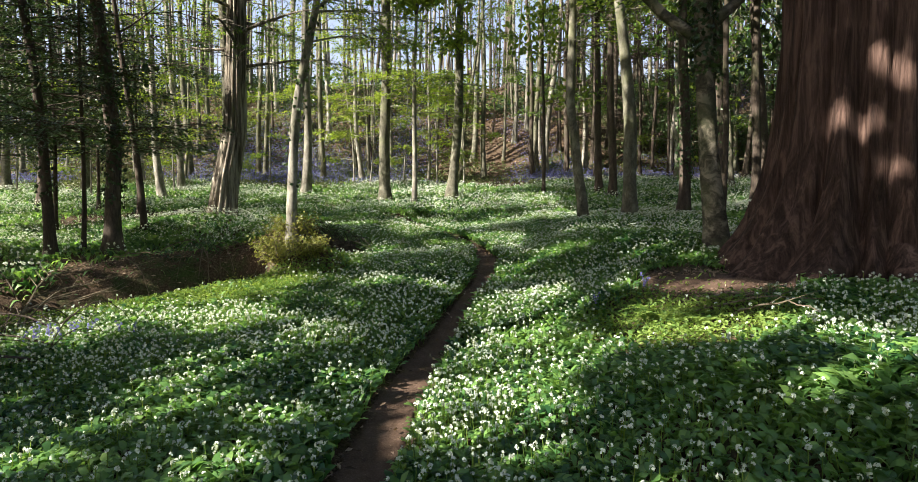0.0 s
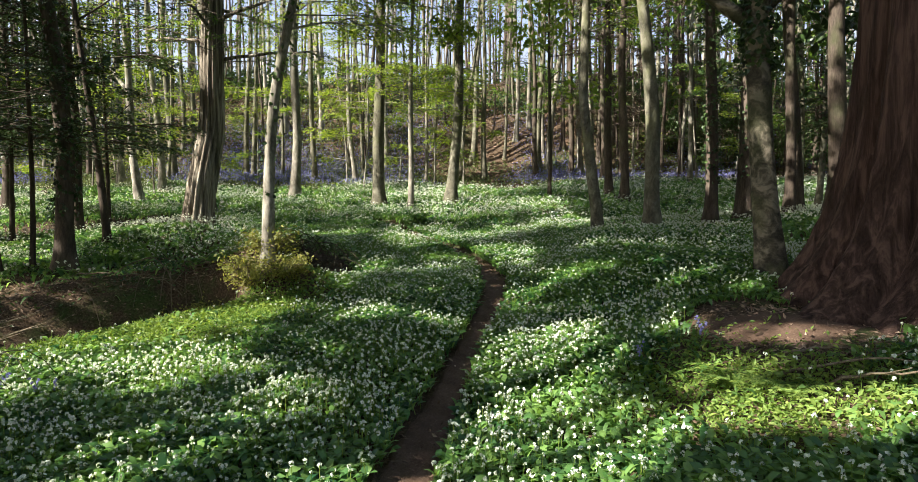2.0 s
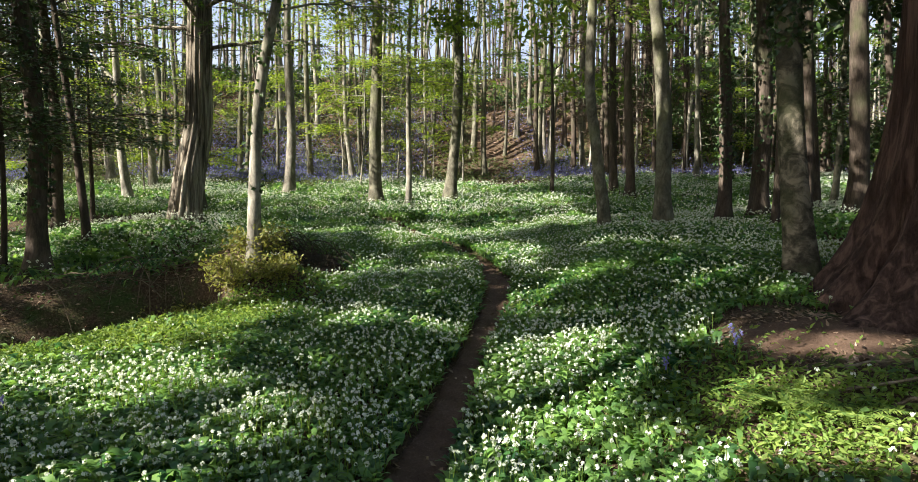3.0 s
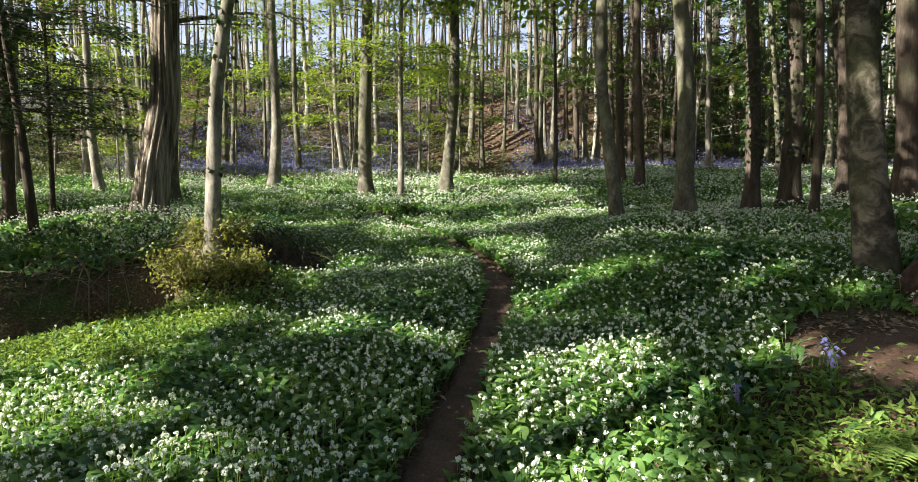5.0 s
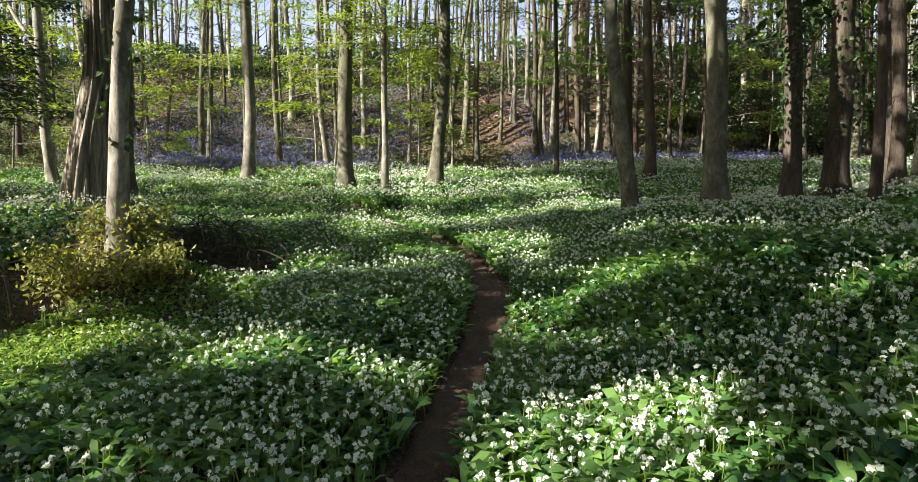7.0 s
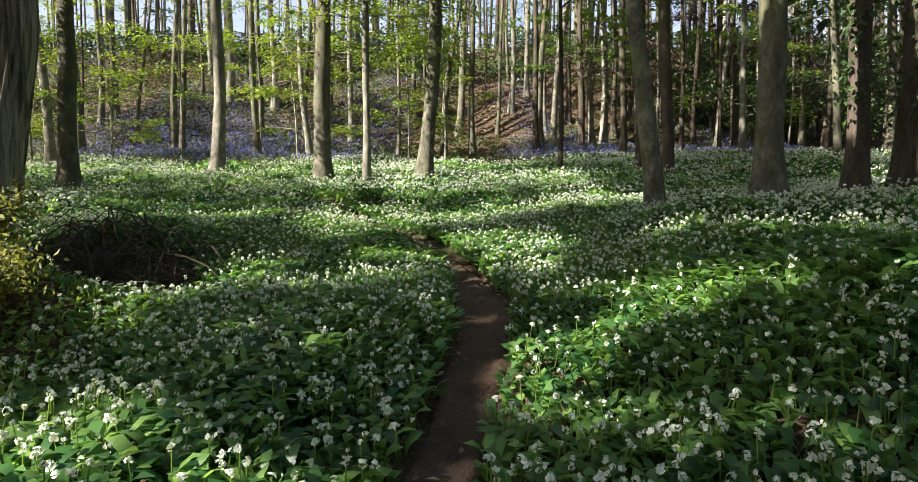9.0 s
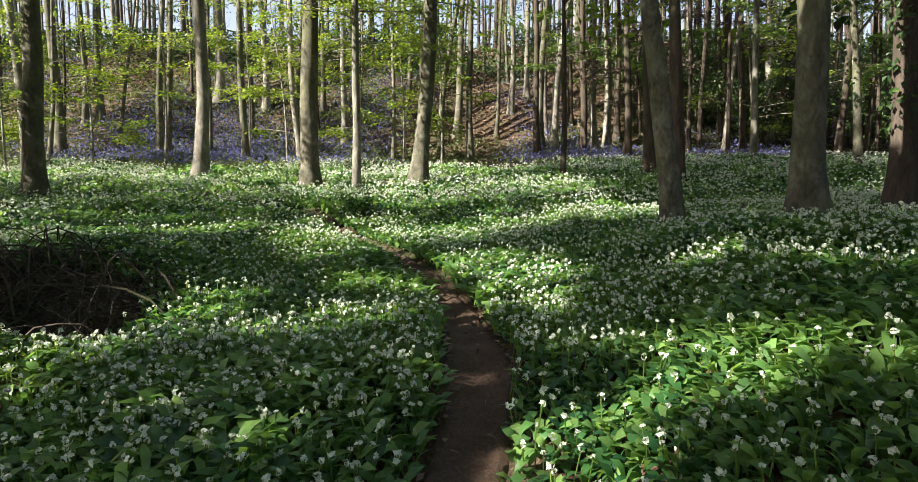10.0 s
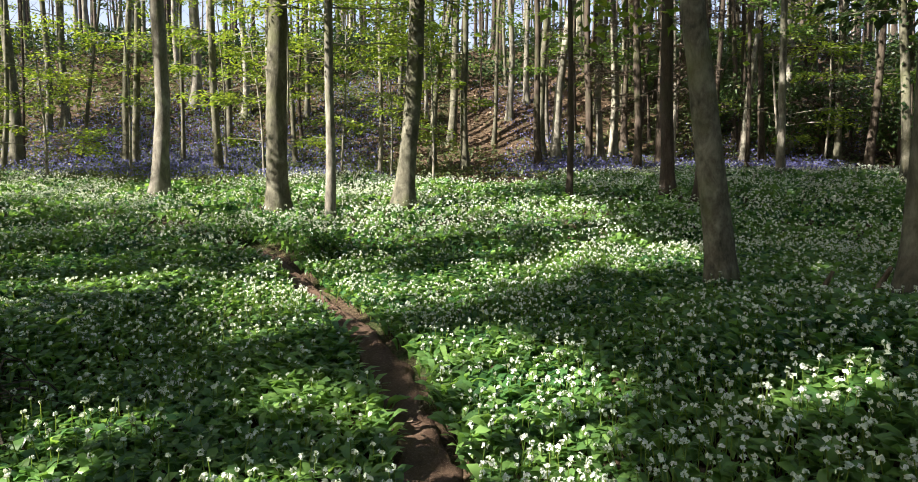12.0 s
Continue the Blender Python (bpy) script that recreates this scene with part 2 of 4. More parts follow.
def height(x, y):
    x, y = np.asarray(x, float), np.asarray(y, float)
    z = sum(np.interp(y + d, PROFILE_Y, PROFILE_Z) for d in (-1.056, -0.528, 0, 0.528, 1.056)) / 5
    z = z + 0.528 * step(0.44, 3.168, x) * (1 - .8 * step(11.88, 17.6, y)) + .06 * np.clip(x - 3.168, 0, 5.28) * (1 - step(21.12, 29.92, y))
    z = z - .045 * np.clip(-x - 0.88, 0, 6.16) * (1 - step(9.24, 11.44, y))
    z = z + mound(x, y, -2.95, 10.9, 0.95, 0.62, 0.45) - mound(x, y, -2.35, 11.85, 0.85, 0.36, 0.34) + mound(x, y, -3.2, 13.7, 1.1, 0.8, 0.2) + mound(x, y, -5.984, 14.696, 2.024, 1.76, 0.37)
    d = ditch_distance(x, y)
    beyond = step(-.4, .4, (y - 5.456) * .862 - (x - -12.32) * .507)
    z = z - 0.88 * np.exp(-(d / (0.66 - 0.264 * beyond)) ** 4) + 0.246 * beyond * np.exp(-((d - 0.968) / 0.396) ** 2)
    z = z + .05 * np.sin(x * 1.45 + .7 * y) * np.sin(y * 1.25 - .45 * x) + .02 * np.sin(3.5 * x + 1.9 * y) * np.sin(3.1 * y)
    bank = step(27.28, 31.68, y) * (1 - step(35.2, 40.48, y))
    z = z + bank * (.45 * np.sin(.42 * x + 1.0) * np.sin(.31 * y + .2 * x) + .18 * np.sin(1.3 * x) * np.sin(.9 * y + x * .4))
    return z


def axis(fine_lo, fine_hi, pitch_step, reach):
    mid = np.arange(fine_lo, fine_hi, pitch_step)
    grow = np.cumsum(pitch_step * 1.14 ** np.arange(1, 90))
    grow = grow[grow < reach]
    return np.concatenate([fine_lo - grow[::-1], mid, mid[-1] + grow])


def build_ground():
    xs, ys = axis(-9.5, 8, 0.18, 1600), axis(0.5, 38, 0.18, 1600)
    gx, gy = np.meshgrid(xs, ys, indexing="ij")
    gz = height(gx, gy) - 0.07 * (1 - step(0.10, 0.28, path_distance(gx, gy)))
    gz = gz + rng.normal(0, 0.012, gz.shape)
    nx, ny = gx.shape
    i, j = np.meshgrid(np.arange(nx - 1), np.arange(ny - 1), indexing="ij")
    quads = np.stack([i * ny + j, (i + 1) * ny + j, (i + 1) * ny + j + 1, i * ny + j + 1], -1).reshape(-1, 4)
    g = Geo()
    g.add(np.stack([gx, gy, gz], -1).reshape(-1, 3), quads)
    tagged(part("ground", g, M_GROUND, smooth=True), "brown leaf litter and moss on an undulating woodland floor", "ground", kind="structure")


def build_path():
    ys = np.arange(-6, 18.92, 0.07)
    cols = np.linspace(-1, 1, 11)
    half = path_half(ys)
    cx = path_x(ys)
    tan = unit(np.stack([np.gradient(cx, ys), np.ones_like(ys)], -1))
    px = cx[:, None] + cols * half[:, None] * tan[:, 1:2]
    py = ys[:, None] - cols * half[:, None] * tan[:, 0:1]
    px = px + (np.abs(cols) > 0.9) * rng.normal(0, 0.02, px.shape)
    pz = height(px, py) - 0.03 + 0.02 * cols ** 2 - 0.04 * (np.abs(cols) > 0.95) + rng.normal(0, 0.006, px.shape)
    n, m = px.shape
    i, j = np.meshgrid(np.arange(n - 1), np.arange(m - 1), indexing="ij")
    quads = np.stack([i * m + j, i * m + j + 1, (i + 1) * m + j + 1, (i + 1) * m + j], -1).reshape(-1, 4)
    g = Geo()
    g.add(np.stack([px, py, pz], -1).reshape(-1, 3), quads)
    tagged(part("path", g, M_SOIL, smooth=True), "narrow trodden bare earth footpath winding through wild garlic", "path", kind="structure")


def bare_soil(x, y, rx, ry):
    """Trodden earth among the redwood's roots, thinning out at its rim."""
    rings, n = np.linspace(0, 1, 9), 40
    a = np.linspace(0, 2 * np.pi, n, endpoint=False)
    rim = 1 + .14 * np.sin(3 * a + .5) + .10 * np.sin(5 * a + 2)
    px = x + rx * rings[:, None] * (rim * np.cos(a))
    py = y + ry * rings[:, None] * (rim * np.sin(a))
    pz = height(px, py) + .03 * (1 - rings[:, None] ** 3) - .05 * rings[:, None] ** 6 + rng.normal(0, .005, px.shape)
    i, j = np.meshgrid(np.arange(8), np.arange(n), indexing="ij")
    k = (j + 1) % n
    g = Geo()
    g.add(np.stack([px, py, pz], -1).reshape(-1, 3), np.stack([i * n + j, (i + 1) * n + j, (i + 1) * n + k, i * n + k], -1).reshape(-1, 4))
    tagged(part("ground_bare_soil", g, M_SOIL, smooth=True), "bare dry earth trodden among the redwood roots", "soil", kind="structure")


build_ground()
build_path()
bare_soil(2.8, 7.0, .85, .6)


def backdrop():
    """Glowing sheet added as bright hazy sky low over the wood's far side."""
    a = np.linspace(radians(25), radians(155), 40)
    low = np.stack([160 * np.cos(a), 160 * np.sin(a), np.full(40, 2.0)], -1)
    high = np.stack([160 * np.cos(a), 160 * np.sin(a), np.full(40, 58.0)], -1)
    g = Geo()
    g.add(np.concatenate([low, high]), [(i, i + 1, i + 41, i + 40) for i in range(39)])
    tagged(part("backdrop", g, M_SKY_GLOW, smooth=True), "glowing pale blue sheet standing in for hazy sky behind the wood", "sky", kind="structure")


backdrop()


# ---- trees ----
# openings cut in the leaf canopy to place patches of sun, named by where the sun that they let through meets the
# ground: x, y, half width, half depth
OPENINGS = [(-1.24, 3.63, .25, .25), (-2.57, 3.85, .35, .40), (.33, 3.95, .32, .30), (-.43, 4.26, .18, .13), (.74, 4.38, .32, .40), (-1.14, 4.42, .25, .18),
            (3.07, 4.43, .30, .60), (-2.1, 4.66, .50, .40), (.08, 4.93, .32, .55), (-.63, 5.08, .26, .35), (2.76, 5.2, .45, .35), (-2.3, 5.4, .40, .45),
            (2.11, 5.5, .36, .25), (.62, 5.6, .65, .85), (1.09, 5.75, .55, .35), (-1.82, 5.8, .40, .50), (1.95, 6.2, .36, .22), (-1.32, 6.46, .45, .60),
            (.61, 6.65, .28, .35), (2.72, 6.8, .42, .22), (.79, 6.95, .42, .30), (-2.56, 7.0, .32, .28), (-4.2, 7.16, .65, .42), (1.2, 7.4, .40, .40)]
OPENINGS += [(.57, 7.4, .36, .35), (2.03, 7.35, .20, .17), (-1.88, 7.45, .22, .22), (-1.15, 7.54, .14, .15), (-2.7, 7.75, .42, .55), (.95, 7.85, .42, .42),
             (2.3, 7.7, .18, .12), (-3.83, 8.05, .80, .70), (3.08, 8.3, .17, .12), (-4.06, 8.4, .85, .55), (-2.34, 8.74, .24, .17), (-.24, 8.78, .13, .18),
             (-3.4, 8.84, .55, .50), (2.79, 8.94, .30, .14), (-1.0, 9.1, .36, .34), (-3.35, 9.6, .95, .85), (.86, 10.05, .26, .30),
             (.95, 10.12, .30, .22), (.67, 9.63, .14, .12), (1.74, 10.47, .40, .24), (-1.82, 10.74, .32, .10), (.45, 10.99, .09, .08), (-1.88, 11.66, .32, .28)]
OPENINGS += [(2.49, 12.31, .20, .16), (-1.37, 12.35, .30, .22), (.31, 12.86, .12, .15), (-1.27, 12.87, .28, .17), (-.14, 13.16, .22, .20), (1.14, 13.3, .32, .36),
             (.64, 13.45, .24, .30), (.81, 13.85, .46, .40), (-.21, 14.37, .26, .22), (-.9, 14.72, .44, .42), (.03, 15.0, .42, .70), (-1.17, 15.4, .45, .55),
             (.53, 15.56, .56, .45), (-2.49, 15.87, .62, .46), (1.27, 16.0, .85, .42), (-.6, 16.06, .70, 1.1), (3.29, 16.26, .28, .44), (2.62, 16.5, .78, .50),
             (-.91, 16.6, .45, .80), (2.89, 16.76, .65, 1.0), (-2.9, 10.75, .45, .35), (2.3, 3.7, .25, .18), (-3.8, 13.4, .50, .30), (8.4, 8.7, .25, .25)]
# those cut to light the redwood's bole, and trunks that leaves are cleared for so the sun reaches them: x, y, from
# height, to height
OPENINGS += [(6.3, 7.9, .26, .20), (7.3, 7.9, .14, .12), (6.05, 7.35, .10, .08)]
OPENINGS += [(-.5, 15.2, .28, .40), (-1.1, 16.4, .30, .40), (-6.5, 24.5, 2.6, 1.3), (-3.4, 24.6, 1.2, 1.0), (-9.5, 22.5, 1.6, 1.2)]
SUNLIT_TRUNKS = [(-2.86, 10.82, .2, 3.6), (-.2, 20.85, .1, 4.0), (-2.35, 20.45, 1.5, 4.0), (-5.45, 23.1, .2, 5.0), (3.6, 13.4, 2.0, 3.8),
                 (3.69, 8.85, 1.22, 1.28), (7.5, 15.36, .0, .8), (5.1, 14.2, 1.0, 1.6)]
T_SUN = np.array(toward_sun)


def noise2(x, y, scale, seed):
    r = np.random.default_rng(seed)
    out = np.zeros_like(x)
    for k in range(7):
        a, f, p = r.uniform(0, 6.28), scale * r.uniform(.6, 2.2), r.uniform(0, 6.28)
        out += np.sin(f * (x * math.cos(a) + y * math.sin(a)) + p)
    return out / 3.7


def open_to_sun(p, openings_alone=False):
    """True for leaves that would stand in an opening cut to place sun."""
    z = np.full(len(p), 0.4)
    for _ in range(3):
        g = p - T_SUN * ((p[:, 2] - z) / T_SUN[2])[:, None]
        z = height(g[:, 0], g[:, 1])
    x, y = g[:, 0], g[:, 1]
    wave = 0.10 + 0.22 * noise2(x, y, 4.5, 41)
    field = np.full(len(p), -9.0)
    for cx, cy, rx, ry in OPENINGS:
        field = np.maximum(field, 1 - np.hypot((x - cx) / (rx + .10), (y - cy) / (ry + .08)))
    run = -T_SUN[:2] / T_SUN[2]
    for cx, cy, lo, hi in SUNLIT_TRUNKS:
        s = np.clip(((x - cx) * run[0] + (y - cy) * run[1]) / (run @ run), lo, hi)
        field = np.maximum(field, .2 - np.hypot(x - cx - run[0] * s, y - cy - run[1] * s) + .12 * noise2(s * 3, s * 0 + cx, 1.0, 47))
    if openings_alone:
        return field + wave > 0
    open_wood = noise2(x, y, 1.1, 42) + 0.45 * noise2(x, y, 3.0, 43) > -0.65 + 2.6 * step(2.4, 4.5, x) * (1 - step(27, 30, y)) + 0.35 * step(25.5, 28, y)
    flecks = noise2(x, y, 4.2, 44) + .5 * noise2(x, y, 9.0, 48) > 0.62 + .9 * step(3.2, 5, x) * (1 - step(21, 25, y))
    thin = noise2(x, y, 2.2, 45) + 0.4 * noise2(x, y, 5.0, 46) > -0.1 + 1.6 * step(2.6, 4.5, x)
    return (field + wave > 0) | (open_wood & (y > np.where(x < -3, 14.0, 17.2))) | (thin & (y > np.where(x < -3, 12.6, 17.0))) | flecks


def spray(geo, twigs, start, heading, length, count, size, origin=None):
    """One flat layered branchlet with leaves to both sides."""
    s = np.linspace(0, 1, 6)[:, None]
    pts = start + heading * length * s + np.array([0, 0, -0.22 * length]) * s ** 2
    tube(twigs, pts[::2], np.linspace(0.012, 0.004, 3), 3, 0, cap=False)
    f = rng.uniform(0.15, 1, count)
    side = np.cross(heading, [0, 0, 1.0])
    reach = rng.uniform(-1, 1, count) * 0.42 * length * (1.15 - f)
    base = start + heading * (length * f)[:, None] + side * reach[:, None]
    base[:, 2] += -0.22 * length * f ** 2 + rng.normal(0, 0.05, count) - 0.1 * np.abs(reach)
    along = heading + side * np.sign(reach)[:, None] * 0.8 + rng.normal(0, 0.35, (count, 3))
    along[:, 2] -= 0.25
    normal = rng.normal(0, 0.35, (count, 3)) + [0, 0, 1]
    if origin is not None:
        keep = ~open_to_sun(base + along * size * .5 + np.array(origin), True)
        base, along, normal, count = base[keep], along[keep], normal[keep], int(keep.sum())
    if count:
        cards(geo, base, along, normal, size * rng.uniform(0.7, 1.3, count), size * 0.62)


def clump(geo, centre, radius, count, size, origin=(0, 0, 0)):
    d = rand_dirs(count) * (rng.uniform(0.1, 1, count) ** 0.5)[:, None] * radius * np.array([1.2, 1.2, 0.55])
    along = rand_dirs(count, -0.2)
    keep = ~open_to_sun(d + along * size * .5 + centre + np.array(origin))
    d, along, count = d[keep], along[keep], int(keep.sum())
    if not count:
        return
    cards(geo, centre + d, along, rand_dirs(count, 0.9), size * rng.uniform(0.7, 1.3, count), size * 0.7)


def tree(x, y, r, tall, lean=(0, 0), bend=0.0, material=None, leaf=None, name="tree", label="", category="tree", group="",
         limbs=7, limb_from=0.45, reach=1.0, sprays=0, spray_z=(3, 7), spray_size=0.075, clumps=16, clump_leaves=90, leaf_size=0.22, flute=0.0, flutes=9,
         flare=0.8, ivy=0.0, fork=None, arms=(), into=None, ivy_from=0.9, line=((0, 0), (1, 0)), fine=False, sink=0.15):
    material, leaf = material or M_BARK, leaf or M_CANOPY
    z0 = float(height(x, y))
    top = new(name) if into is None else None
    spot = Vector((x, y, z0))
    if top:
        top.location = spot
        tagged(top, label or "woodland tree with a grey-brown trunk and fresh spring leaves", category, group)
    rings, sides = (44, 22) if fine else (9, 6) if into else (14, 9)
    s = np.linspace(0, 1, rings) ** 1.5
    zz = -sink + s * (tall + sink)
    ph = rng.uniform(0, 6.28, 2)
    wob = 0.03 + 0.01 * tall * 0.2
    cx = lean[0] * zz + bend * np.sin(zz * 0.8) * 0.3 + wob * np.sin(zz * 0.7 + ph[0]) * np.minimum(zz / 2, 1)
    for d in (-.5, 0, .5):
        cx = cx + np.interp(zz + d, [a for a, _ in line], [b for _, b in line]) / 3
    cy = lean[1] * zz + wob * np.sin(zz * 0.6 + ph[1]) * np.minimum(zz / 2, 1)
    centre = np.stack([cx, cy, zz], -1)
    rad = r * (1 - 0.82 * np.clip(zz / tall, 0, 1) ** 1.1) * (1 + flare * np.exp(-np.maximum(zz, 0) / (1.3 * r + 0.06)))
    g = Geo()
    tube(g, centre, rad, 64 if flute else sides, 0.035, flute, flutes)
    if into:
        into[0].merge(g, spot)
    else:
        part("trunk", g, material, top, smooth=True)

    def at(z):
        return np.array([np.interp(z, zz, cx), np.interp(z, zz, cy), z]), float(np.interp(z, zz, rad))

    crown, twigs = Geo(), Geo()
    tips = []
    for k in range(limbs):
        zl = tall * (limb_from + (0.95 - limb_from) * (k + rng.uniform(0, 0.7)) / limbs)
        p, rl = at(zl)
        a = k * 2.4 + rng.uniform(0, 1)
        out = reach * tall * 0.17 * rng.uniform(0.7, 1.3) * (1.25 - zl / tall)
        if fork and k < len(fork):
            zl, a, out = fork[k]
            p, rl = at(zl)
            rl = rl * 1.5
        e = np.array([math.cos(a), math.sin(a), 0.75])
        q = np.linspace(0, 1, 6)[:, None]
        pts = p + e * out * q + np.array([0, 0, 0.35 * out]) * q ** 2 + rng.normal(0, 0.04, (6, 3)) * out * 0.4 * q
        lg = Geo() if fine else twigs
        tube(lg, pts, rl * 0.5 * (1 - 0.85 * q[:, 0]), 7 if fine else 5, 0.03)
        tips += [pts[-1], pts[3]]
        if fine:
            part("limb", lg, material, top, smooth=True)
    for k in range(clumps):
        c = tips[k % len(tips)] + rng.normal(0, 1, 3) * tall * np.array([0.075, 0.075, 0.05]) if tips else at(tall)[0]
        clump(crown, c, rng.uniform(0.6, 1.3), clump_leaves, leaf_size, spot)
    for k in range(sprays):
        zl = rng.uniform(*spray_z)
        p, rl = at(zl)
        a = rng.uniform(0, 6.28)
        e = np.array([math.cos(a), math.sin(a), 0.15])
        n = rng.uniform(0.5, 1.6)
        q = np.linspace(0, 1, 5)[:, None]
        pts = p + e * n * q
        tube(twigs, pts[::2], np.linspace(0.014, 0.006, 3), 4, 0, cap=False)
        for b in (-0.7, 0, 0.7):
            h = np.array([math.cos(a + b), math.sin(a + b), 0.05])
            spray(crown, twigs, p + e * n * rng.uniform(0.6, 1), h, rng.uniform(0.6, 1.3), 44, spray_size * 1.1, spot if y < 17 else None)
    for za, a, long in arms:
        p, rl = at(za)
        e = np.array([math.cos(a), math.sin(a), 0.0])
        q = np.linspace(0, 1, 10)[:, None]
        pts = p + e * long * q + np.array([0, 0, .28 * long]) * (q - .8 * q ** 2) + rng.normal(0, .03, (10, 3)) * q
        lg = Geo()
        tube(lg, pts, np.linspace(min(.05, .3 * rl), .008, 10), 6, .05)
        part("limb", lg, material, top, smooth=True)
        for k in range(3, 10):
            for b in (-.9, .9):
                h = np.array([math.cos(a + b), math.sin(a + b), -.1])
                spray(crown, twigs, pts[k], h, rng.uniform(.4, .9), 38, .055, spot)
    if into:
        into[0].merge(twigs, spot)
        into[1].merge(crown, spot)
        return None
    if twigs.n:
        tagged(part("branchwork", twigs, material, top), kind="stuff")
    if crown.n:
        part("crown", crown, leaf, top, "fresh green leaves")
    if ivy:
        g, n = Geo(), int(ivy * 1500)
        zi = rng.uniform(ivy_from, 6.5, n)
        a = rng.uniform(0, 6.28, n)
        px, py, pr = np.interp(zi, zz, cx), np.interp(zi, zz, cy), np.interp(zi, zz, rad)
        off = np.stack([np.cos(a), np.sin(a), np.zeros(n)], -1)
        base = np.stack([px, py, zi], -1) + off * (pr * 1.03 + rng.uniform(0, 0.07, n))[:, None]
        cards(g, base, off * 0.5 + rand_dirs(n, -0.6), off + rng.normal(0, 0.3, (n, 3)), 0.075, 0.065)
        part("ivy", g, M_DUSK, top, "dark ivy clinging to the bark")
    return top


# High crowns with many clumps are made fuller out of view to cast shade.
MID = dict(fine=True, group="trees of the glade")
tree(-5.69, 15.31, 0.265, 12, (0, 0), .1, M_YEW, M_CANOPY, line=((-.6, -.04), (1, .02), (2, .22), (3.2, .28), (4.2, .42), (9, .7)), name="yew_tree", label="old yew with a deeply fluted reddish-brown trunk among wild garlic", limbs=10, limb_from=.5, reach=1.5, sprays=10, spray_z=(3.2, 6), clumps=60, leaf_size=.16, clump_leaves=110, flute=.3, flutes=15, flare=.25, arms=[(3.6, .1, 2.6), (4.4, -.5, 2.8), (4.0, 2.8, 2.2), (5.2, .3, 3.0), (5.0, -2.4, 2.4), (4.7, 1.2, 2.2), (5.6, -1.2, 2.6), (5.8, 2.3, 2.4), (5.5, -.1, 2.2), (4.2, -1.5, 2.0)], **MID)
tree(-2.86, 10.82, 0.092, 9, (0, .02), 0, M_PALE, M_BEECH, line=((0, 0), (2.4, .1), (4.4, .5), (9, 1.3)), label="slender pale-barked tree on a bushy mound beside the ditch", limbs=5, limb_from=.42, sprays=7, spray_z=(3.2, 6), ivy=.12, flare=.3, arms=[(3.4, .2, 1.6), (3.9, .5, 1.9)], **MID)
tree(-2.35, 20.45, 0.185, 15, (.01, 0), .05, M_BARK, M_BEECH, label="straight brown-trunked tree rising from wild garlic", sprays=30, spray_z=(3.6, 8), **MID)
tree(-0.2, 20.85, 0.165, 14, (.06, 0), .05, M_BARK, M_BEECH, label="straight tree leaning slightly, bark patched with sun", sprays=34, spray_z=(3.4, 8), **MID)
tree(-1.38, 20.0, 0.085, 10, (.02, 0), .1, M_PALE, M_BEECH, label="thin pale sapling with open side branches", sprays=18, spray_z=(2.6, 7), limbs=4, **MID)
tree(3.03, 14.93, 0.122, 13, (0, .03), 0, M_BARK, M_BEECH, flare=.5, line=((0, 0), (2.8, -.43), (5.2, -.25), (13, -.3)), label="smooth brown trunk curving out from its flared base", sprays=10, spray_z=(4, 8), **MID)
tree(3.68, 13.41, 0.145, 12, (-.055, 0), .1, M_BARK, M_BEECH, label="brown mottled trunk with a mossy flared foot", sprays=8, spray_z=(4, 8), **MID)
tree(5.104, 14.168, 0.128, 12, (-.01, 0), .05, M_DARK, M_CANOPY, label="dark upright trunk with ivy on its upper bark", sprays=5, spray_z=(4, 8), ivy=.5, **MID)
tree(3.69, 8.85, 0.150, 11, (0, 0), .05, M_FLAKY, M_DUSK, ivy_from=2.4, flare=.5, line=((0, 0), (2.8, -.33), (5, -.4), (11, -.5)), label="forked tree with peeling bark patches and dark ivy", ivy=1.1, sprays=6, spray_z=(3.5, 6), fork=[(2.904, 2.9, 2.6), (3.08, .2, 2.2)], **MID)
tree(5.852, 14.344, 0.167, 13, (0, 0), 0, M_DARK, M_CANOPY, label="dark trunk standing in deep shade", ivy=.3, **MID)
tree(5.368, 12.76, 0.066, 12, (.02, 0), 0, M_DARK, M_CANOPY, label="slim dark trunk standing in deep shade", **MID)
# Dark bark stands in for shade that misses this trunk above its foot.
tree(7.5, 15.36, 0.14, 12, (-.06, 0), .05, M_DARK, M_CANOPY, label="brown trunk whose foot catches a patch of sun", **MID)
tree(6.82, 14.432, 0.106, 13, (.01, 0), 0, M_DARK, M_CANOPY, label="dark trunk standing in deep shade", **MID)
tree(7.04, 13.2, 0.167, 14, (0, 0), 0, M_DARK, M_CANOPY, label="thick dark trunk standing in deep shade", **MID)
tree(4.79, 21.3, 0.125, 13, (-.02, 0), .1, M_DARK, M_CANOPY, label="dark slim trunk in the garlic", sprays=3, spray_z=(4, 8), **MID)
for x, y, n in ((5.9, 26.84, 50), (4.9, 28.4, 26), (7.0, 28.2, 34)):
    tree(x, y, 0.114, 13, (0, 0), .05, M_DARK, M_DEAD, name="conifer", label="half-dead conifer with dry brown twigs at the foot of the bank", sprays=n, spray_z=(1.6, 11), clumps=0, **MID)
tree(4.95, 20.10, 0.13, 14, (-.01, 0), .05, M_DARK, M_CANOPY, label="dark straight trunk in the garlic", sprays=6, spray_z=(4, 8), **MID)
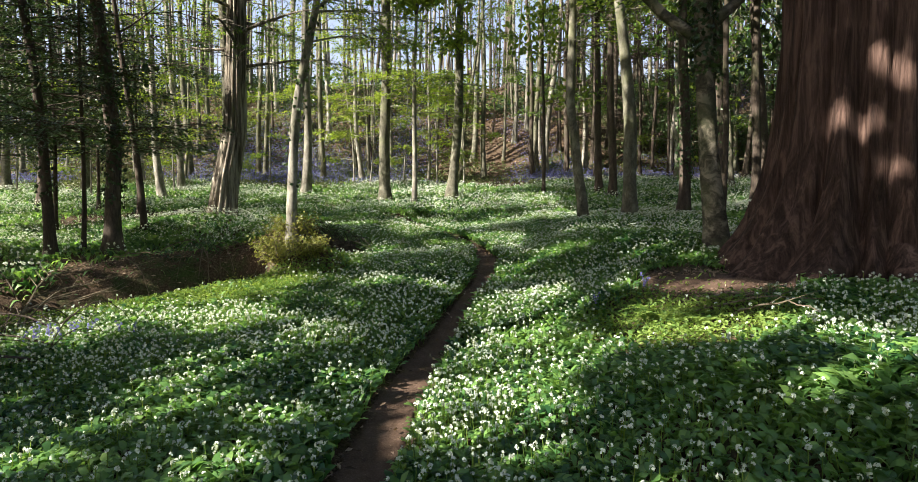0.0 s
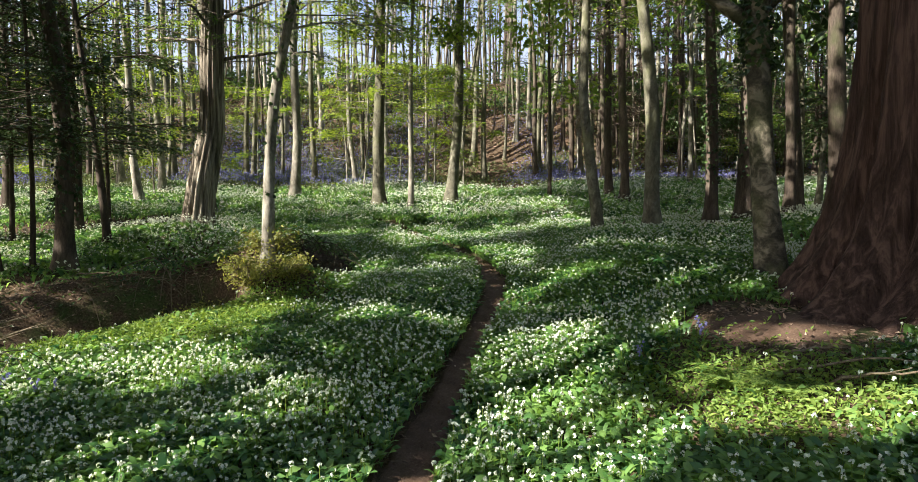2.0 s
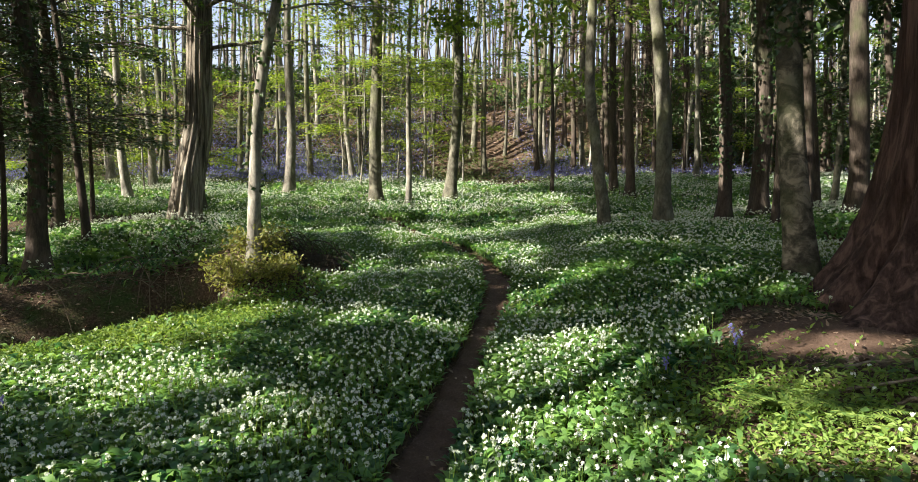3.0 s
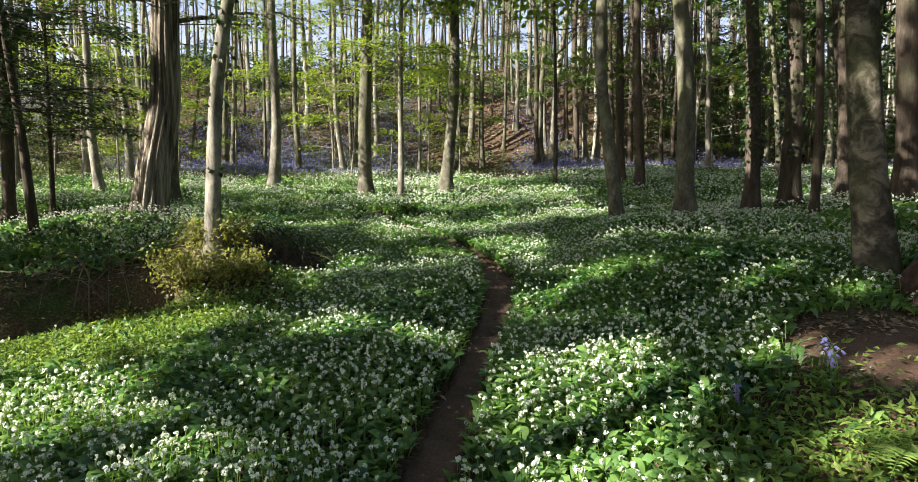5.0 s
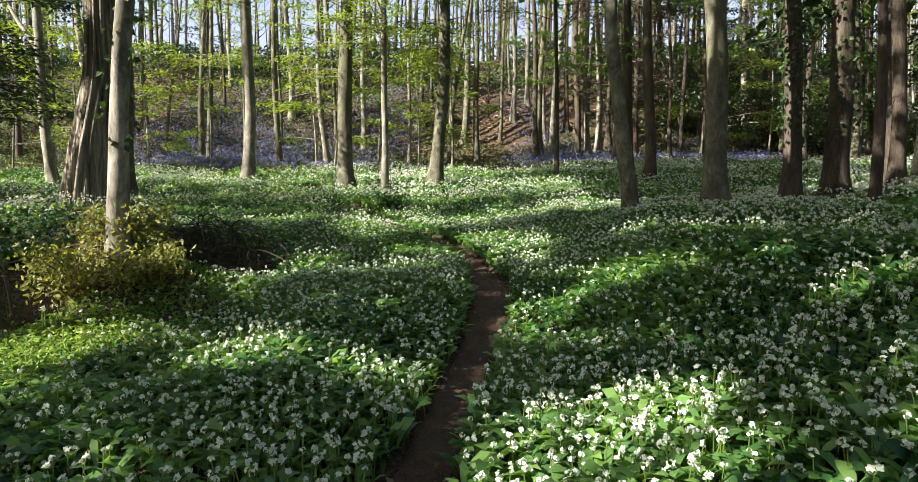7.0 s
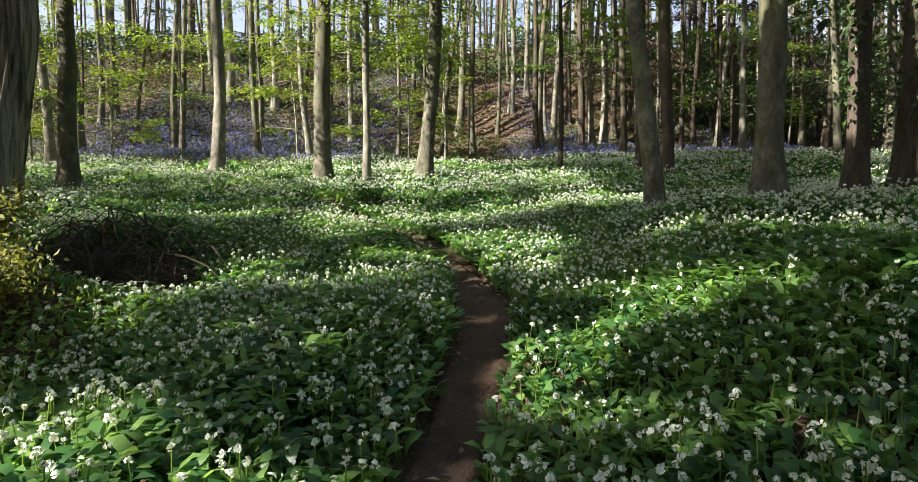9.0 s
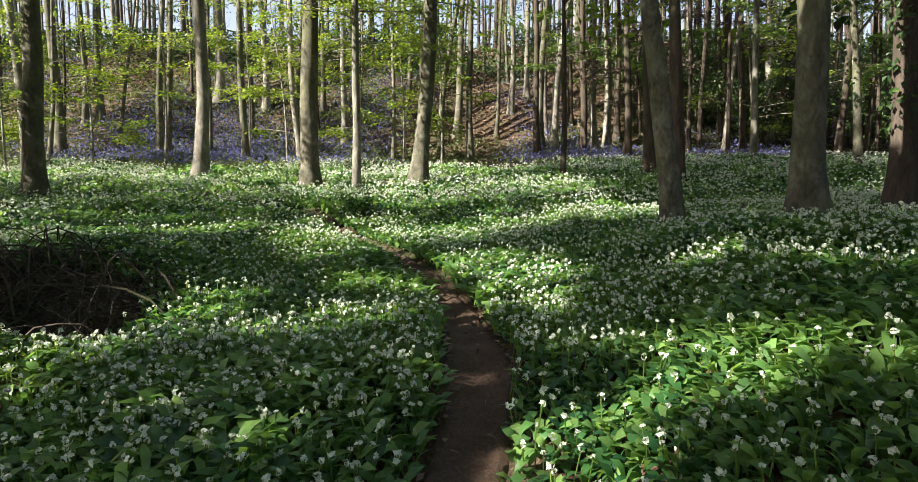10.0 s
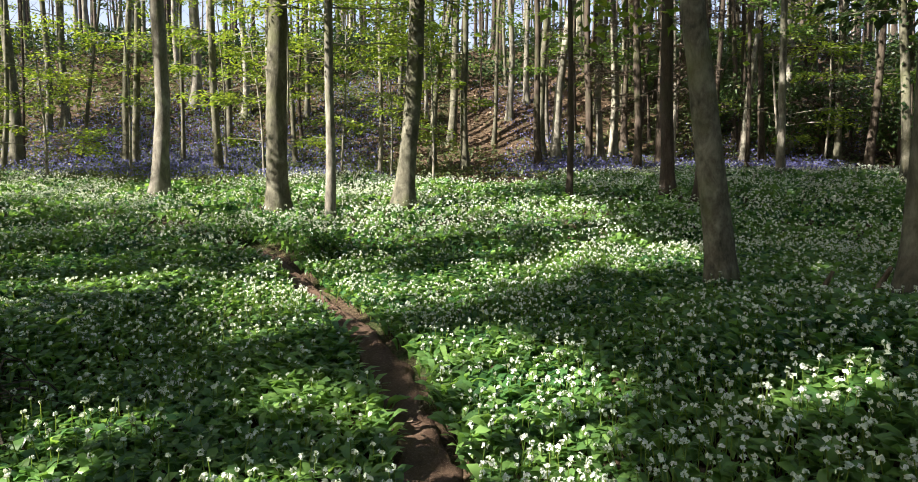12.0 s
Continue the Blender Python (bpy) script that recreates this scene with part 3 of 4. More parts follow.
tree(2.895, 21.296, 0.066, 8, (.0, 0), .25, M_DARK, M_BEECH, label="thin crooked dark sapling with bare twigs", sprays=3, spray_z=(4, 6), limbs=5, clumps=5, **MID)
tree(-5.544, 23.056, 0.167, 15, (.02, 0), .05, M_PALE, M_BEECH, label="pale straight trunk at the edge of the garlic", sprays=12, spray_z=(4, 9), **MID)
tree(-6.996, 19.184, 0.176, 14, (.0, 0), .05, M_BARK, M_BEECH, label="stout grey-brown trunk at the garlic's edge", limb_from=.6, reach=1.4, clumps=50, sprays=8, spray_z=(4, 8), **MID)
tree(-10.208, 21.824, 0.132, 12, (-.08, 0), -.1, M_PALE, M_BEECH, label="pale forked tree with a leaning stem", fork=[(3.52, 2.6, 3.0)], sprays=8, spray_z=(3, 8), **MID)
tree(-6.424, 11.704, 0.141, 14, (-.03, 0), .15, M_DARK, M_DUSK, limb_from=.55, reach=1.6, clumps=34, label="dark ivy-clad tree on the ditch bank", ivy=.6, sprays=26, spray_z=(1.9, 6), **MID)
tree(-7.568, 11.704, 0.097, 12, (-.08, 0), .2, M_DARK, M_DUSK, limb_from=.6, reach=1.4, clumps=26, label="thin dark tree leaning on the ditch bank", ivy=.3, sprays=22, spray_z=(1.8, 5.5), **MID)
tree(-7.128, 11.968, 0.044, 7, (.02, 0), .1, M_DARK, M_DUSK, label="dark sapling pole on the ditch bank", sprays=18, spray_z=(1.8, 5.5), limbs=3, clumps=6, **MID)
tree(-6.776, 13.64, 0.075, 9, (-.10, 0), .1, M_DARK, M_BEECH, label="thin leaning dark tree beyond the ditch", sprays=8, spray_z=(2.6, 6), **MID)
tree(-8.448, 15.488, 0.114, 14, (-.03, 0), .1, M_DARK, M_BEECH, label="dark trunk beyond the ditch", limb_from=.6, reach=1.5, clumps=60, sprays=8, spray_z=(2.6, 7), **MID)
for x, y, h, n in ((-9.7, 15.2, 6.5, 52), (-11.6, 15.6, 6.0, 48), (-8.7, 17.2, 6.0, 40), (-12.8, 17.4, 6.5, 40), (-10.6, 18.6, 6.0, 36)):
    tree(x, y, .055, h, (rng.normal(0, .03), 0), .1, M_DARK, M_DUSK, name="holly_tree", label="small dark holly tree in the shade beyond the ditch", group="hollies beyond the ditch",
         limbs=5, limb_from=.35, reach=1.3, sprays=n, spray_z=(1.7, .95 * h), spray_size=.085, clumps=14, clump_leaves=60, leaf_size=.11)


def redwood():
    x, y, r = 5.148, 7.744, 1.056
    z0 = float(height(x, y))
    top = new("redwood_tree")
    top.location = (x, y, z0 - 0.4)
    tagged(top, "giant redwood with fibrous red-brown bark and spreading buttress roots", "tree")
    n, sides = 70, 180
    zz = np.linspace(0, 1, n) ** 1.6 * 17
    a = np.linspace(0, 2 * np.pi, sides, endpoint=False)
    rr = r * (1 - 0.03 * zz[:, None])
    foot = np.exp(-zz[:, None] / 0.8)
    lobes = 0.55 + 0.45 * np.abs(np.sin(2.5 * a + 0.4)) ** 1.5 + 0.12 * np.sin(7 * a)
    west = np.exp(-(np.angle(np.exp(1j * (a - radians(200)))) / 0.5) ** 2)
    north_west = np.exp(-(np.angle(np.exp(1j * (a - radians(152)))) / 0.35) ** 2)
    rad = rr * (1 + 0.48 * foot * lobes + 0.9 * np.exp(-zz[:, None] / 0.65) * west + 0.5 * np.exp(-zz[:, None] / 0.8) * north_west)
    rad = rad * (1 + 0.11 * np.abs(np.sin(6 * a + 0.3 * np.sin(zz[:, None] * .6))) ** .7 - .05 + 0.03 * np.sin(23 * a + 0.5 * np.sin(zz[:, None] * 1.3)))
    for at, depth, wide in ((228, .17, .075), (262, .13, .06), (207, .10, .05), (244, .06, .04), (185, .1, .07)):
        off = np.angle(np.exp(1j * (a - radians(at) - .04 * np.sin(zz[:, None] * .7 + at))))
        rad = rad * (1 - depth * np.exp(-(off / wide) ** 2))
    rad = rad + rng.normal(0, 0.008, rad.shape)
    v = np.stack([rad * np.cos(a) - 0.01 * zz[:, None], rad * np.sin(a), np.broadcast_to(zz[:, None], rad.shape)], -1)
    i, j = np.meshgrid(np.arange(n - 1), np.arange(sides), indexing="ij")
    k = (j + 1) % sides
    g = Geo()
    g.add(v.reshape(-1, 3), np.stack([i * sides + j, i * sides + k, (i + 1) * sides + k, (i + 1) * sides + j], -1).reshape(-1, 4))
    part("trunk", g, M_RED, top, smooth=True)
    for ang, length in ((196, 1.15), (222, .9), (250, .8), (170, .8)):
        g = Geo()
        d = np.array([math.cos(radians(ang)), math.sin(radians(ang))])
        s = np.linspace(0, 1, 9)
        px, py = x + d[0] * (r * 1.1 + length * s), y + d[1] * (r * 1.1 + length * s)
        pz = height(px, py) - z0 + 0.4 + 0.22 * (1 - s) ** 2 - 0.07 * s
        tube(g, np.stack([px - x, py - y, pz], -1), np.linspace(.24, .05, 9), 10, .08)
        part("root", g, M_RED, top, smooth=True)
    crown = Geo()
    for k in range(40):
        ang = rng.uniform(0, 6.28)
        clump(crown, np.array([math.cos(ang) * 2.2, math.sin(ang) * 2.2, rng.uniform(8, 16)]), 1.0, 60, .16, top.location)
    part("crown", crown, M_DUSK, top, "dark evergreen foliage")


redwood()

# the wooded bank: stems whose place shows, then the rest of the wood
BANK = [(-13.75, 32.4, .19, 0), (-10.4, 33.0, .14, 0), (-9.9, 32.6, .12, 0), (-9.68, 37.5, .22, 1), (-6.6, 31.2, .13, 0), (-1.4, 30.8, .07, 1),
        (.9, 35.3, .16, 0), (1.35, 31.9, .13, 0), (4.6, 33.2, .17, 1), (4.2, 33.9, .16, 0), (6.1, 32.6, .13, 1), (6.7, 33.2, .15, 1),
        (9.35, 26.9, .10, 1), (13.3, 33.8, .18, 1), (12.6, 34.7, .06, 1), (3.35, 36.9, .13, 1), (4.2, 37.9, .12, 1), (-14.0, 35.7, .15, 0),
        (-15.5, 30.9, .16, 1), (-14.5, 35.4, .12, 0), (-7.6, 37.4, .15, 1), (-7.7, 35.6, .12, 0), (-3.6, 34.2, .13, 1), (11.2, 36.5, .14, 1),
        (-4.6, 33.2, .09, 0), (2.6, 35.6, .08, 0), (8.0, 36.5, .13, 0), (-16.2, 27.6, .17, 0), (-20.5, 28.7, .18, 0), (-12.5, 28.6, .15, 1)]
K = 0.88
for x, y, r, pale in BANK:
    tree(x * K, y * K, r * K, rng.uniform(11, 15), (rng.normal(0, .03), 0), rng.normal(0, .1), M_PALE if pale else M_BARK, M_BEECH if x < 0 else M_CANOPY,
         label="slender woodland tree on the bluebell bank", group="trees of the bank", sprays=int(rng.integers(2, 6)), spray_z=(2.5, 8), spray_size=.1,
         clumps=2, limb_from=.55, leaf_size=.16)

for x, y, n in ((-1.0, 30.2, 16), (-12.2, 27.2, 12), (-9.0, 30.4, 10), (-16.0, 29.5, 12), (13.0, 31.0, 10), (-5.0, 30.6, 8), (-14.8, 25.5, 10), (-18.5, 26.5, 12), (10.4, 29.0, 8), (-7.0, 33.0, 9), (-2.6, 30.6, 16), (.3, 29.6, 12), (-4.0, 28.8, 12), (-11.0, 29.5, 14)):
    tree(x * K, y * K, .035, rng.uniform(5, 6.5), (rng.normal(0, .04), 0), .15, M_PALE, M_BEECH, label="sapling with layered yellow-green spring leaves", group="saplings",
         limbs=2, clumps=2, clump_leaves=20, sprays=n, spray_z=(.8, 5), spray_size=.1)

rng = np.random.default_rng(12)
taken = [(ob.location.x, ob.location.y) for ob in scene.objects if ob.parent is None and ob.type == "EMPTY"]


def free(x, y, gap):
    return all((x - a) ** 2 + (y - b) ** 2 > gap * gap for a, b in taken)


def scatter(count, xr, yr, gap, ok):
    out = []
    for _ in range(count * 30):
        x, y = rng.uniform(*xr), rng.uniform(*yr)
        if ok(x, y) and free(x, y, gap):
            taken.append((x, y))
            out.append((x, y))
            if len(out) == count:
                break
    return out


for x, y in scatter(105, (-26, 26), (27.5, 38), .8, lambda x, y: True):
    tree(x, y, rng.uniform(.035, .11), rng.uniform(9, 14), (rng.normal(0, .05), 0), rng.normal(0, .12), (M_PALE, M_BARK, M_DARK)[int(rng.integers(3))], (M_CANOPY, M_DUSK, M_BEECH)[int(rng.integers(3))],
         label="slender woodland tree on the bluebell bank", group="trees of the bank", sprays=int(rng.integers(0, 4)), spray_z=(2.5, 8), spray_size=.1, clumps=2, limb_from=.55, clump_leaves=35, leaf_size=.16)
for x, y in scatter(26, (3.5, 15), (25.5, 35), .9, lambda x, y: y > 27.5 or x > 7):
    tree(x, y, rng.uniform(.05, .12), rng.uniform(8, 12), (rng.normal(0, .04), 0), rng.normal(0, .1), M_DARK, (M_DUSK, M_DEAD, M_CANOPY)[int(rng.integers(3))],
         label="dark thin tree with dull foliage at the foot of the bank", group="trees of the bank", sprays=7, spray_z=(1.5, 9), spray_size=.11, clumps=5, clump_leaves=60, leaf_size=.2)
crest_pale, crest_dark, crest_leaf = Geo(), Geo(), Geo()
for x, y in scatter(330, (-48, 48), (36.5, 72), .9, lambda x, y: True):
    pale = rng.uniform() < .22
    tree(x, y, rng.uniform(.06, .18), rng.uniform(11, 16), (rng.normal(0, .03), 0), rng.normal(0, .1), into=(crest_pale if pale else crest_dark, crest_leaf),
         limbs=5, limb_from=.5, clumps=3, clump_leaves=26, leaf_size=.2)
tagged(part("crest_wood_stems", crest_pale, M_PALE, smooth=True), "pale slender stems of the wood along the crest", "woodland", kind="stuff")
tagged(part("crest_wood_stems", crest_dark, M_DARK, smooth=True), "dark slender stems of the wood along the crest", "woodland", kind="stuff")
tagged(part("crest_wood_leaves", crest_leaf, M_CANOPY), "fresh green leaves of the wood along the crest", "woodland", kind="stuff")
for x, y in scatter(36, (7, 26), (13, 30), 1.1, lambda x, y: x > 8.2 + .1 * (y - 14)) + scatter(16, (-26, -9), (11, 27), 1.6, lambda x, y: x < -9.2):
    tree(x, y, rng.uniform(.07, .17), rng.uniform(10, 14), (rng.normal(0, .03), 0), rng.normal(0, .1), (M_BARK, M_DARK)[int(rng.integers(2))], M_CANOPY if rng.uniform() < .45 else M_DUSK,
         label="dark-stemmed tree in the shaded side of the wood", group="trees of the shade", limbs=8, limb_from=.25 if x > 0 else .6, sprays=6, spray_z=(1.5, 7), spray_size=.09, clumps=18, clump_leaves=45, leaf_size=.3, ivy=.15)


def out_of_sight(x, y):
    return abs(x) > 3.2 and (y < -2 or abs(x) > 4.6 + .74 * max(y, 0))


# Unseen trees added so that their crowns shade the middle of the glade.
for x, y in ((-12, 6), (-15.5, 6.5), (-13.2, 8.6), (-16.5, 9.8), (-10.2, 3.6), (-18.5, 7.5)):
    taken.append((x, y))
    tree(x, y, .18, 15, (0, 0), 0, M_BARK, M_CANOPY, label="tall woodland tree in fresh spring leaf, added out of view", group="trees of the wood", limbs=10, limb_from=.55, reach=1.5, clumps=46, clump_leaves=88, leaf_size=.33)
# Unseen wide-crowned trees added to keep the redwood's bole in shade.
for x, y in ((-6.3, 1.0), (-7.7, 3.3), (-5.0, -1.5)):
    taken.append((x, y))
    tree(x, y, .2, 14, (.05, .03), 0, M_BARK, M_CANOPY, label="spreading tree added out of view to cast shade", group="trees of the wood", limbs=10, limb_from=.55, reach=1.8, clumps=34, clump_leaves=88, leaf_size=.33)
# More unseen trees around; those towards the sun dapple the ground with shade.
for count, xr, yr, gap, clumps in ((14, (-20, -8), (-10, 2), 2.2, 40), (10, (-34, -18), (-16, 10), 3.0, 24), (7, (-34, -14), (8, 30), 2.6, 22),
                                   (26, (3, 34), (-26, 30), 2.2, 24), (10, (-14, 6), (-26, -9), 2.4, 20)):
    for x, y in scatter(count, xr, yr, gap, out_of_sight):
        tree(x, y, rng.uniform(.12, .24), rng.uniform(12, 17), (rng.normal(0, .03), 0), rng.normal(0, .1), (M_PALE, M_BARK, M_DARK)[int(rng.integers(3))], M_CANOPY,
             label="tall woodland tree in fresh spring leaf, added out of view", group="trees of the wood", limbs=9, limb_from=.4, sprays=4, spray_z=(3, 8), clumps=clumps, clump_leaves=88, leaf_size=.33)


rng = np.random.default_rng(5)


# ---- ground cover ----
def bare(x, y):
    """1 where no garlic grows: path, ditch, bush mound, soil about the redwood, bank."""
    half = path_half(y)
    b = 1 - step(half - .03, half + .05 + .08 * step(12.5, 14, y), path_distance(x, y))
    b = np.maximum(b, 1 - step(0.5, 0.85, ditch_distance(x, y) + .16 * noise2(x, y, 2.6, 61)))
    b = np.maximum(b, 1 - step(0.792, 1.1, np.hypot(x - 2.904, (y - 7.04))))
    b = np.maximum(b, 1 - step(1.496, 1.848, np.hypot(x - 5.016, y - 7.744)))
    b = np.maximum(b, 1 - step(.45, .75, np.hypot((x - -3.05) / 1.5, y - 10.75)))
    b = np.maximum(b, 1 - step(.75, 1.1, np.hypot((x - -2.7) / .95, (y - 12.4) / .85)))
    b = np.maximum(b, 1 - step(.45, .85, np.hypot((x - -5.632) / 2.6, y - 10.6) + .2 * noise2(x, y, 2.0, 62)))
    return np.maximum(b, step(25.08, 26.84, y + 1.2 * np.sin(x * .7)))


def grassy(x, y):
    """1 on the yellow-green turf along the ditch and near the redwood."""
    d = ditch_distance(x, y)
    near_side = step(0.704, 0.88, d) * (1 - step(1.496, 2.464, d)) * ((y - 5.456) * 9.7 < (x - -12.32) * 5.7)
    r = 1 - step(0.616, 1.144, np.hypot((x - 2.2) / 1.0, (y - 6.072) / 1.3))
    l = 1 - step(1.0, 1.7, np.hypot((x - -8.36) / 2.2, y - 17.16))
    m = 1 - step(.75, 1.15, np.hypot((x - -3.55) / 1.25, (y - 9.25) / 1.05) + .12 * noise2(x, y, 2.5, 63))
    return np.maximum(np.maximum(near_side, r), np.maximum(l, m))


def points(n, xr, yr):
    return rng.uniform(*xr, n), rng.uniform(*yr, n)


def in_view(x, y):
    return np.abs(x) < 5.5 + .80 * np.maximum(y, 0)


def glade_heart(x, y):
    """The stretch beyond the bend that the walk comes close to; its garlic is planted by itself."""
    return (x > -4.4) & (x < 5.4) & (y > 12.32) & (y < 17.2)


def garlic_leaves(name, n, xr, yr, scale, label, near=False):
    x, y = points(n, xr, yr)
    keep = (near | ~glade_heart(x, y)) & in_view(x, y) & (rng.uniform(size=n) > np.maximum(bare(x, y), .97 * grassy(x, y)))
    x, y = x[keep], y[keep]
    n = len(x)
    tuft = .78 + .32 * noise2(x, y, 2.2, 3)
    a = rng.uniform(0, 6.28, n)
    out = np.stack([np.cos(a), np.sin(a), np.zeros(n)], -1)
    side = np.stack([-np.sin(a), np.cos(a), np.zeros(n)], -1)
    length = rng.uniform(.10, .185, n) * scale * np.clip(tuft, .55, 1.3)
    width = rng.uniform(.032, .058, n) * scale
    lift = rng.uniform(.9, 1.75, n)
    twist = rng.normal(0, .35, n)
    base = np.stack([x, y, height(x, y) + .02 * scale], -1)
    rows = []
    for s, w in ((0, .15), (.42, .85), (.7, 1.0), (1.0, .06)) if near else ((0, .2), (.6, 1.0), (1.0, .08)):
        p = base + out * (length * s * (.35 + .5 * s))[:, None]
        p[:, 2] += length * lift * (s - .52 * s ** 2.4)
        sd = side * (width * w * .5)[:, None]
        up = np.zeros((n, 3))
        up[:, 2] = width * w * .5 * twist
        rows += [p - sd - up, p + sd + up]
    v = np.stack(rows, 1).reshape(-1, 3)
    k = np.arange(n)[:, None] * len(rows)
    quads = np.concatenate([k + [i, i + 1, i + 3, i + 2] for i in range(0, len(rows) - 2, 2)], 1).reshape(-1, 4)
    g = Geo()
    g.add(v, quads)
    tagged(part(name, g, M_RAMSON, smooth=True), label, "wild garlic", kind="stuff")


def garlic_flowers(name, n, xr, yr, size, florets, stems, label):
    x, y = points(n, xr, yr)
    dens = np.clip(.55 + .5 * noise2(x, y, 1.1, 11) + .25 * noise2(x, y, 4.0, 12), .22, 1) * (1 - .6 * step(.2, .6, x) * (1 - step(2.4, 3.2, x)) * (1 - step(5.6, 6.8, y)))
    keep = (stems | ~glade_heart(x, y)) & in_view(x, y) & (rng.uniform(size=n) < dens) & (rng.uniform(size=n) > np.maximum(bare(x, y), .93 * grassy(x, y)))
    x, y = x[keep], y[keep]
    n = len(x)
    z = height(x, y)
    hgt = rng.uniform(.10, .18, n) * (1.05 if stems else 1.6)
    c = np.stack([x, y, z + hgt], -1)
    g = Geo()
    d = rand_dirs(n * florets, .55).reshape(n, florets, 3)
    rad = (size * rng.uniform(.7, 1.15, n))[:, None, None]
    base = (c[:, None] + d * rad * .5).reshape(-1, 3)
    along = unit(np.cross(d, rand_dirs(n * florets).reshape(n, florets, 3)) + d * .45).reshape(-1, 3)
    ln = np.repeat((rad[:, 0, 0]) * .95, florets)
    cards(g, base - along * ln[:, None] * .5, along, d.reshape(-1, 3), ln, ln * .75, .1)
    tagged(part(name, g, M_WHITE), label, "wild garlic", kind="stuff")
    if stems:
        g = Geo()
        foot = c.copy()
        foot[:, 2] -= hgt
        foot[:, :2] += rng.normal(0, .02, (n, 2))
        w = np.array([.0028, 0, 0])
        w2 = np.array([0, .0028, 0])
        v = np.stack([foot - w, foot + w, c + w, c - w, foot - w2, foot + w2, c + w2, c - w2], 1).reshape(-1, 3)
        k = np.arange(n)[:, None] * 8
        g.add(v, np.concatenate([k + [0, 1, 2, 3], k + [4, 5, 6, 7]], 1).reshape(-1, 4))
        tagged(part("garlic_stems", g, M_HERB), "thin pale green flower stalks of wild garlic", "wild garlic", kind="stuff")


garlic_leaves("wild_garlic_leaves", 95000, (-5.2, 5.0), (2.6, 12.32), .95, "broad glossy green wild garlic leaves carpeting the woodland floor", True)
garlic_leaves("wild_garlic_leaves", 51000, (-4.4, 5.4), (12.32, 17.2), .98, "broad green wild garlic leaves in the heart of the glade", True)
garlic_leaves("wild_garlic_leaves", 58000, (-17, 15), (12.32, 19.36), 1.3, "green wild garlic leaves carpeting the glade")
garlic_leaves("wild_garlic_leaves", 46000, (-26, 22), (19.36, 27.28), 1.65, "distant green wild garlic carpet below the bank")
garlic_leaves("wild_garlic_leaves", 20000, (-12, -5.2), (-3, 12.32), 1.25, "green wild garlic leaves beside the ditch")
garlic_leaves("wild_garlic_leaves", 17000, (5.0, 11), (-3, 12.32), 1.25, "green wild garlic leaves in the shade of the redwood")
garlic_leaves("wild_garlic_leaves", 9000, (-5.2, 5.0), (-3, 2.6), 1.3, "green wild garlic leaves either side of the path")
garlic_flowers("wild_garlic_flowers", 31000, (-5.2, 5.0), (2.2, 12.32), .0240, 7, True, "round white wild garlic flower heads above the leaves")
garlic_flowers("wild_garlic_flowers", 12500, (-4.4, 5.4), (12.32, 17.2), .0240, 6, True, "round white wild garlic flower heads in the heart of the glade")
garlic_flowers("wild_garlic_flowers", 46000, (-17, 15), (12.32, 19.36), .030, 4, False, "white wild garlic flowers in the glade")
garlic_flowers("wild_garlic_flowers", 44000, (-26, 22), (19.36, 26.84), .038, 3, False, "distant white wild garlic flowers below the bank")
garlic_flowers("wild_garlic_flowers", 4500, (-12, -5.2), (-3, 12.32), .040, 7, False, "white wild garlic flowers beside the ditch")
garlic_flowers("wild_garlic_flowers", 3200, (5.0, 11), (-3, 12.32), .040, 7, False, "white wild garlic flowers by the redwood")


def low_cover(name, n, xr, yr, weight, size, material, lift, label, category):
    x, y = points(n, xr, yr)
    keep = rng.uniform(size=n) < weight(x, y)
    x, y = x[keep], y[keep]
    n = len(x)
    base = np.stack([x, y, height(x, y) + rng.uniform(0, lift, n)], -1)
    g = Geo()
    cards(g, base, rand_dirs(n, .3 if lift > .02 else 0) * [1, 1, .6 if lift > .02 else .25], rand_dirs(n, 1.6), size * rng.uniform(.6, 1.4, n), size * .5)
    tagged(part(name, g, material), label, category, kind="stuff")


low_cover("low_herbs", 130000, (-8, 5), (2, 11.44), lambda x, y: .9 * grassy(x, y) * (1 - .9 * bare(x, y)) * (path_distance(x, y) > .25), .055, M_HERB, .10, "yellow-green low herbs and moss along the ditch and by the redwood", "low plants")
low_cover("low_herbs", 18000, (.8, 3.7), (4.4, 7.4), lambda x, y: grassy(x, y) * (1 - .95 * bare(x, y)) * np.clip(.6 + .5 * noise2(x, y, 5.0, 65), .15, 1), .048, M_HERB, .11, "yellow-green low herbs beside the redwood roots", "low plants")
low_cover("low_herbs", 30000, (-5.2, -2.2), (7.4, 10.6), lambda x, y: grassy(x, y) * (1 - .6 * bare(x, y)), .045, M_HERB, .08, "yellow-green turf and low herbs on the ditch side", "low plants")
low_cover("leaf_litter", 85000, (-11, 7), (2, 13.2), lambda x, y: np.clip(bare(x, y) * step(.1, .3, path_distance(x, y)) + .05, 0, 1), .055, M_LITTER, .015, "brown fallen leaves on bare soil", "leaf litter")
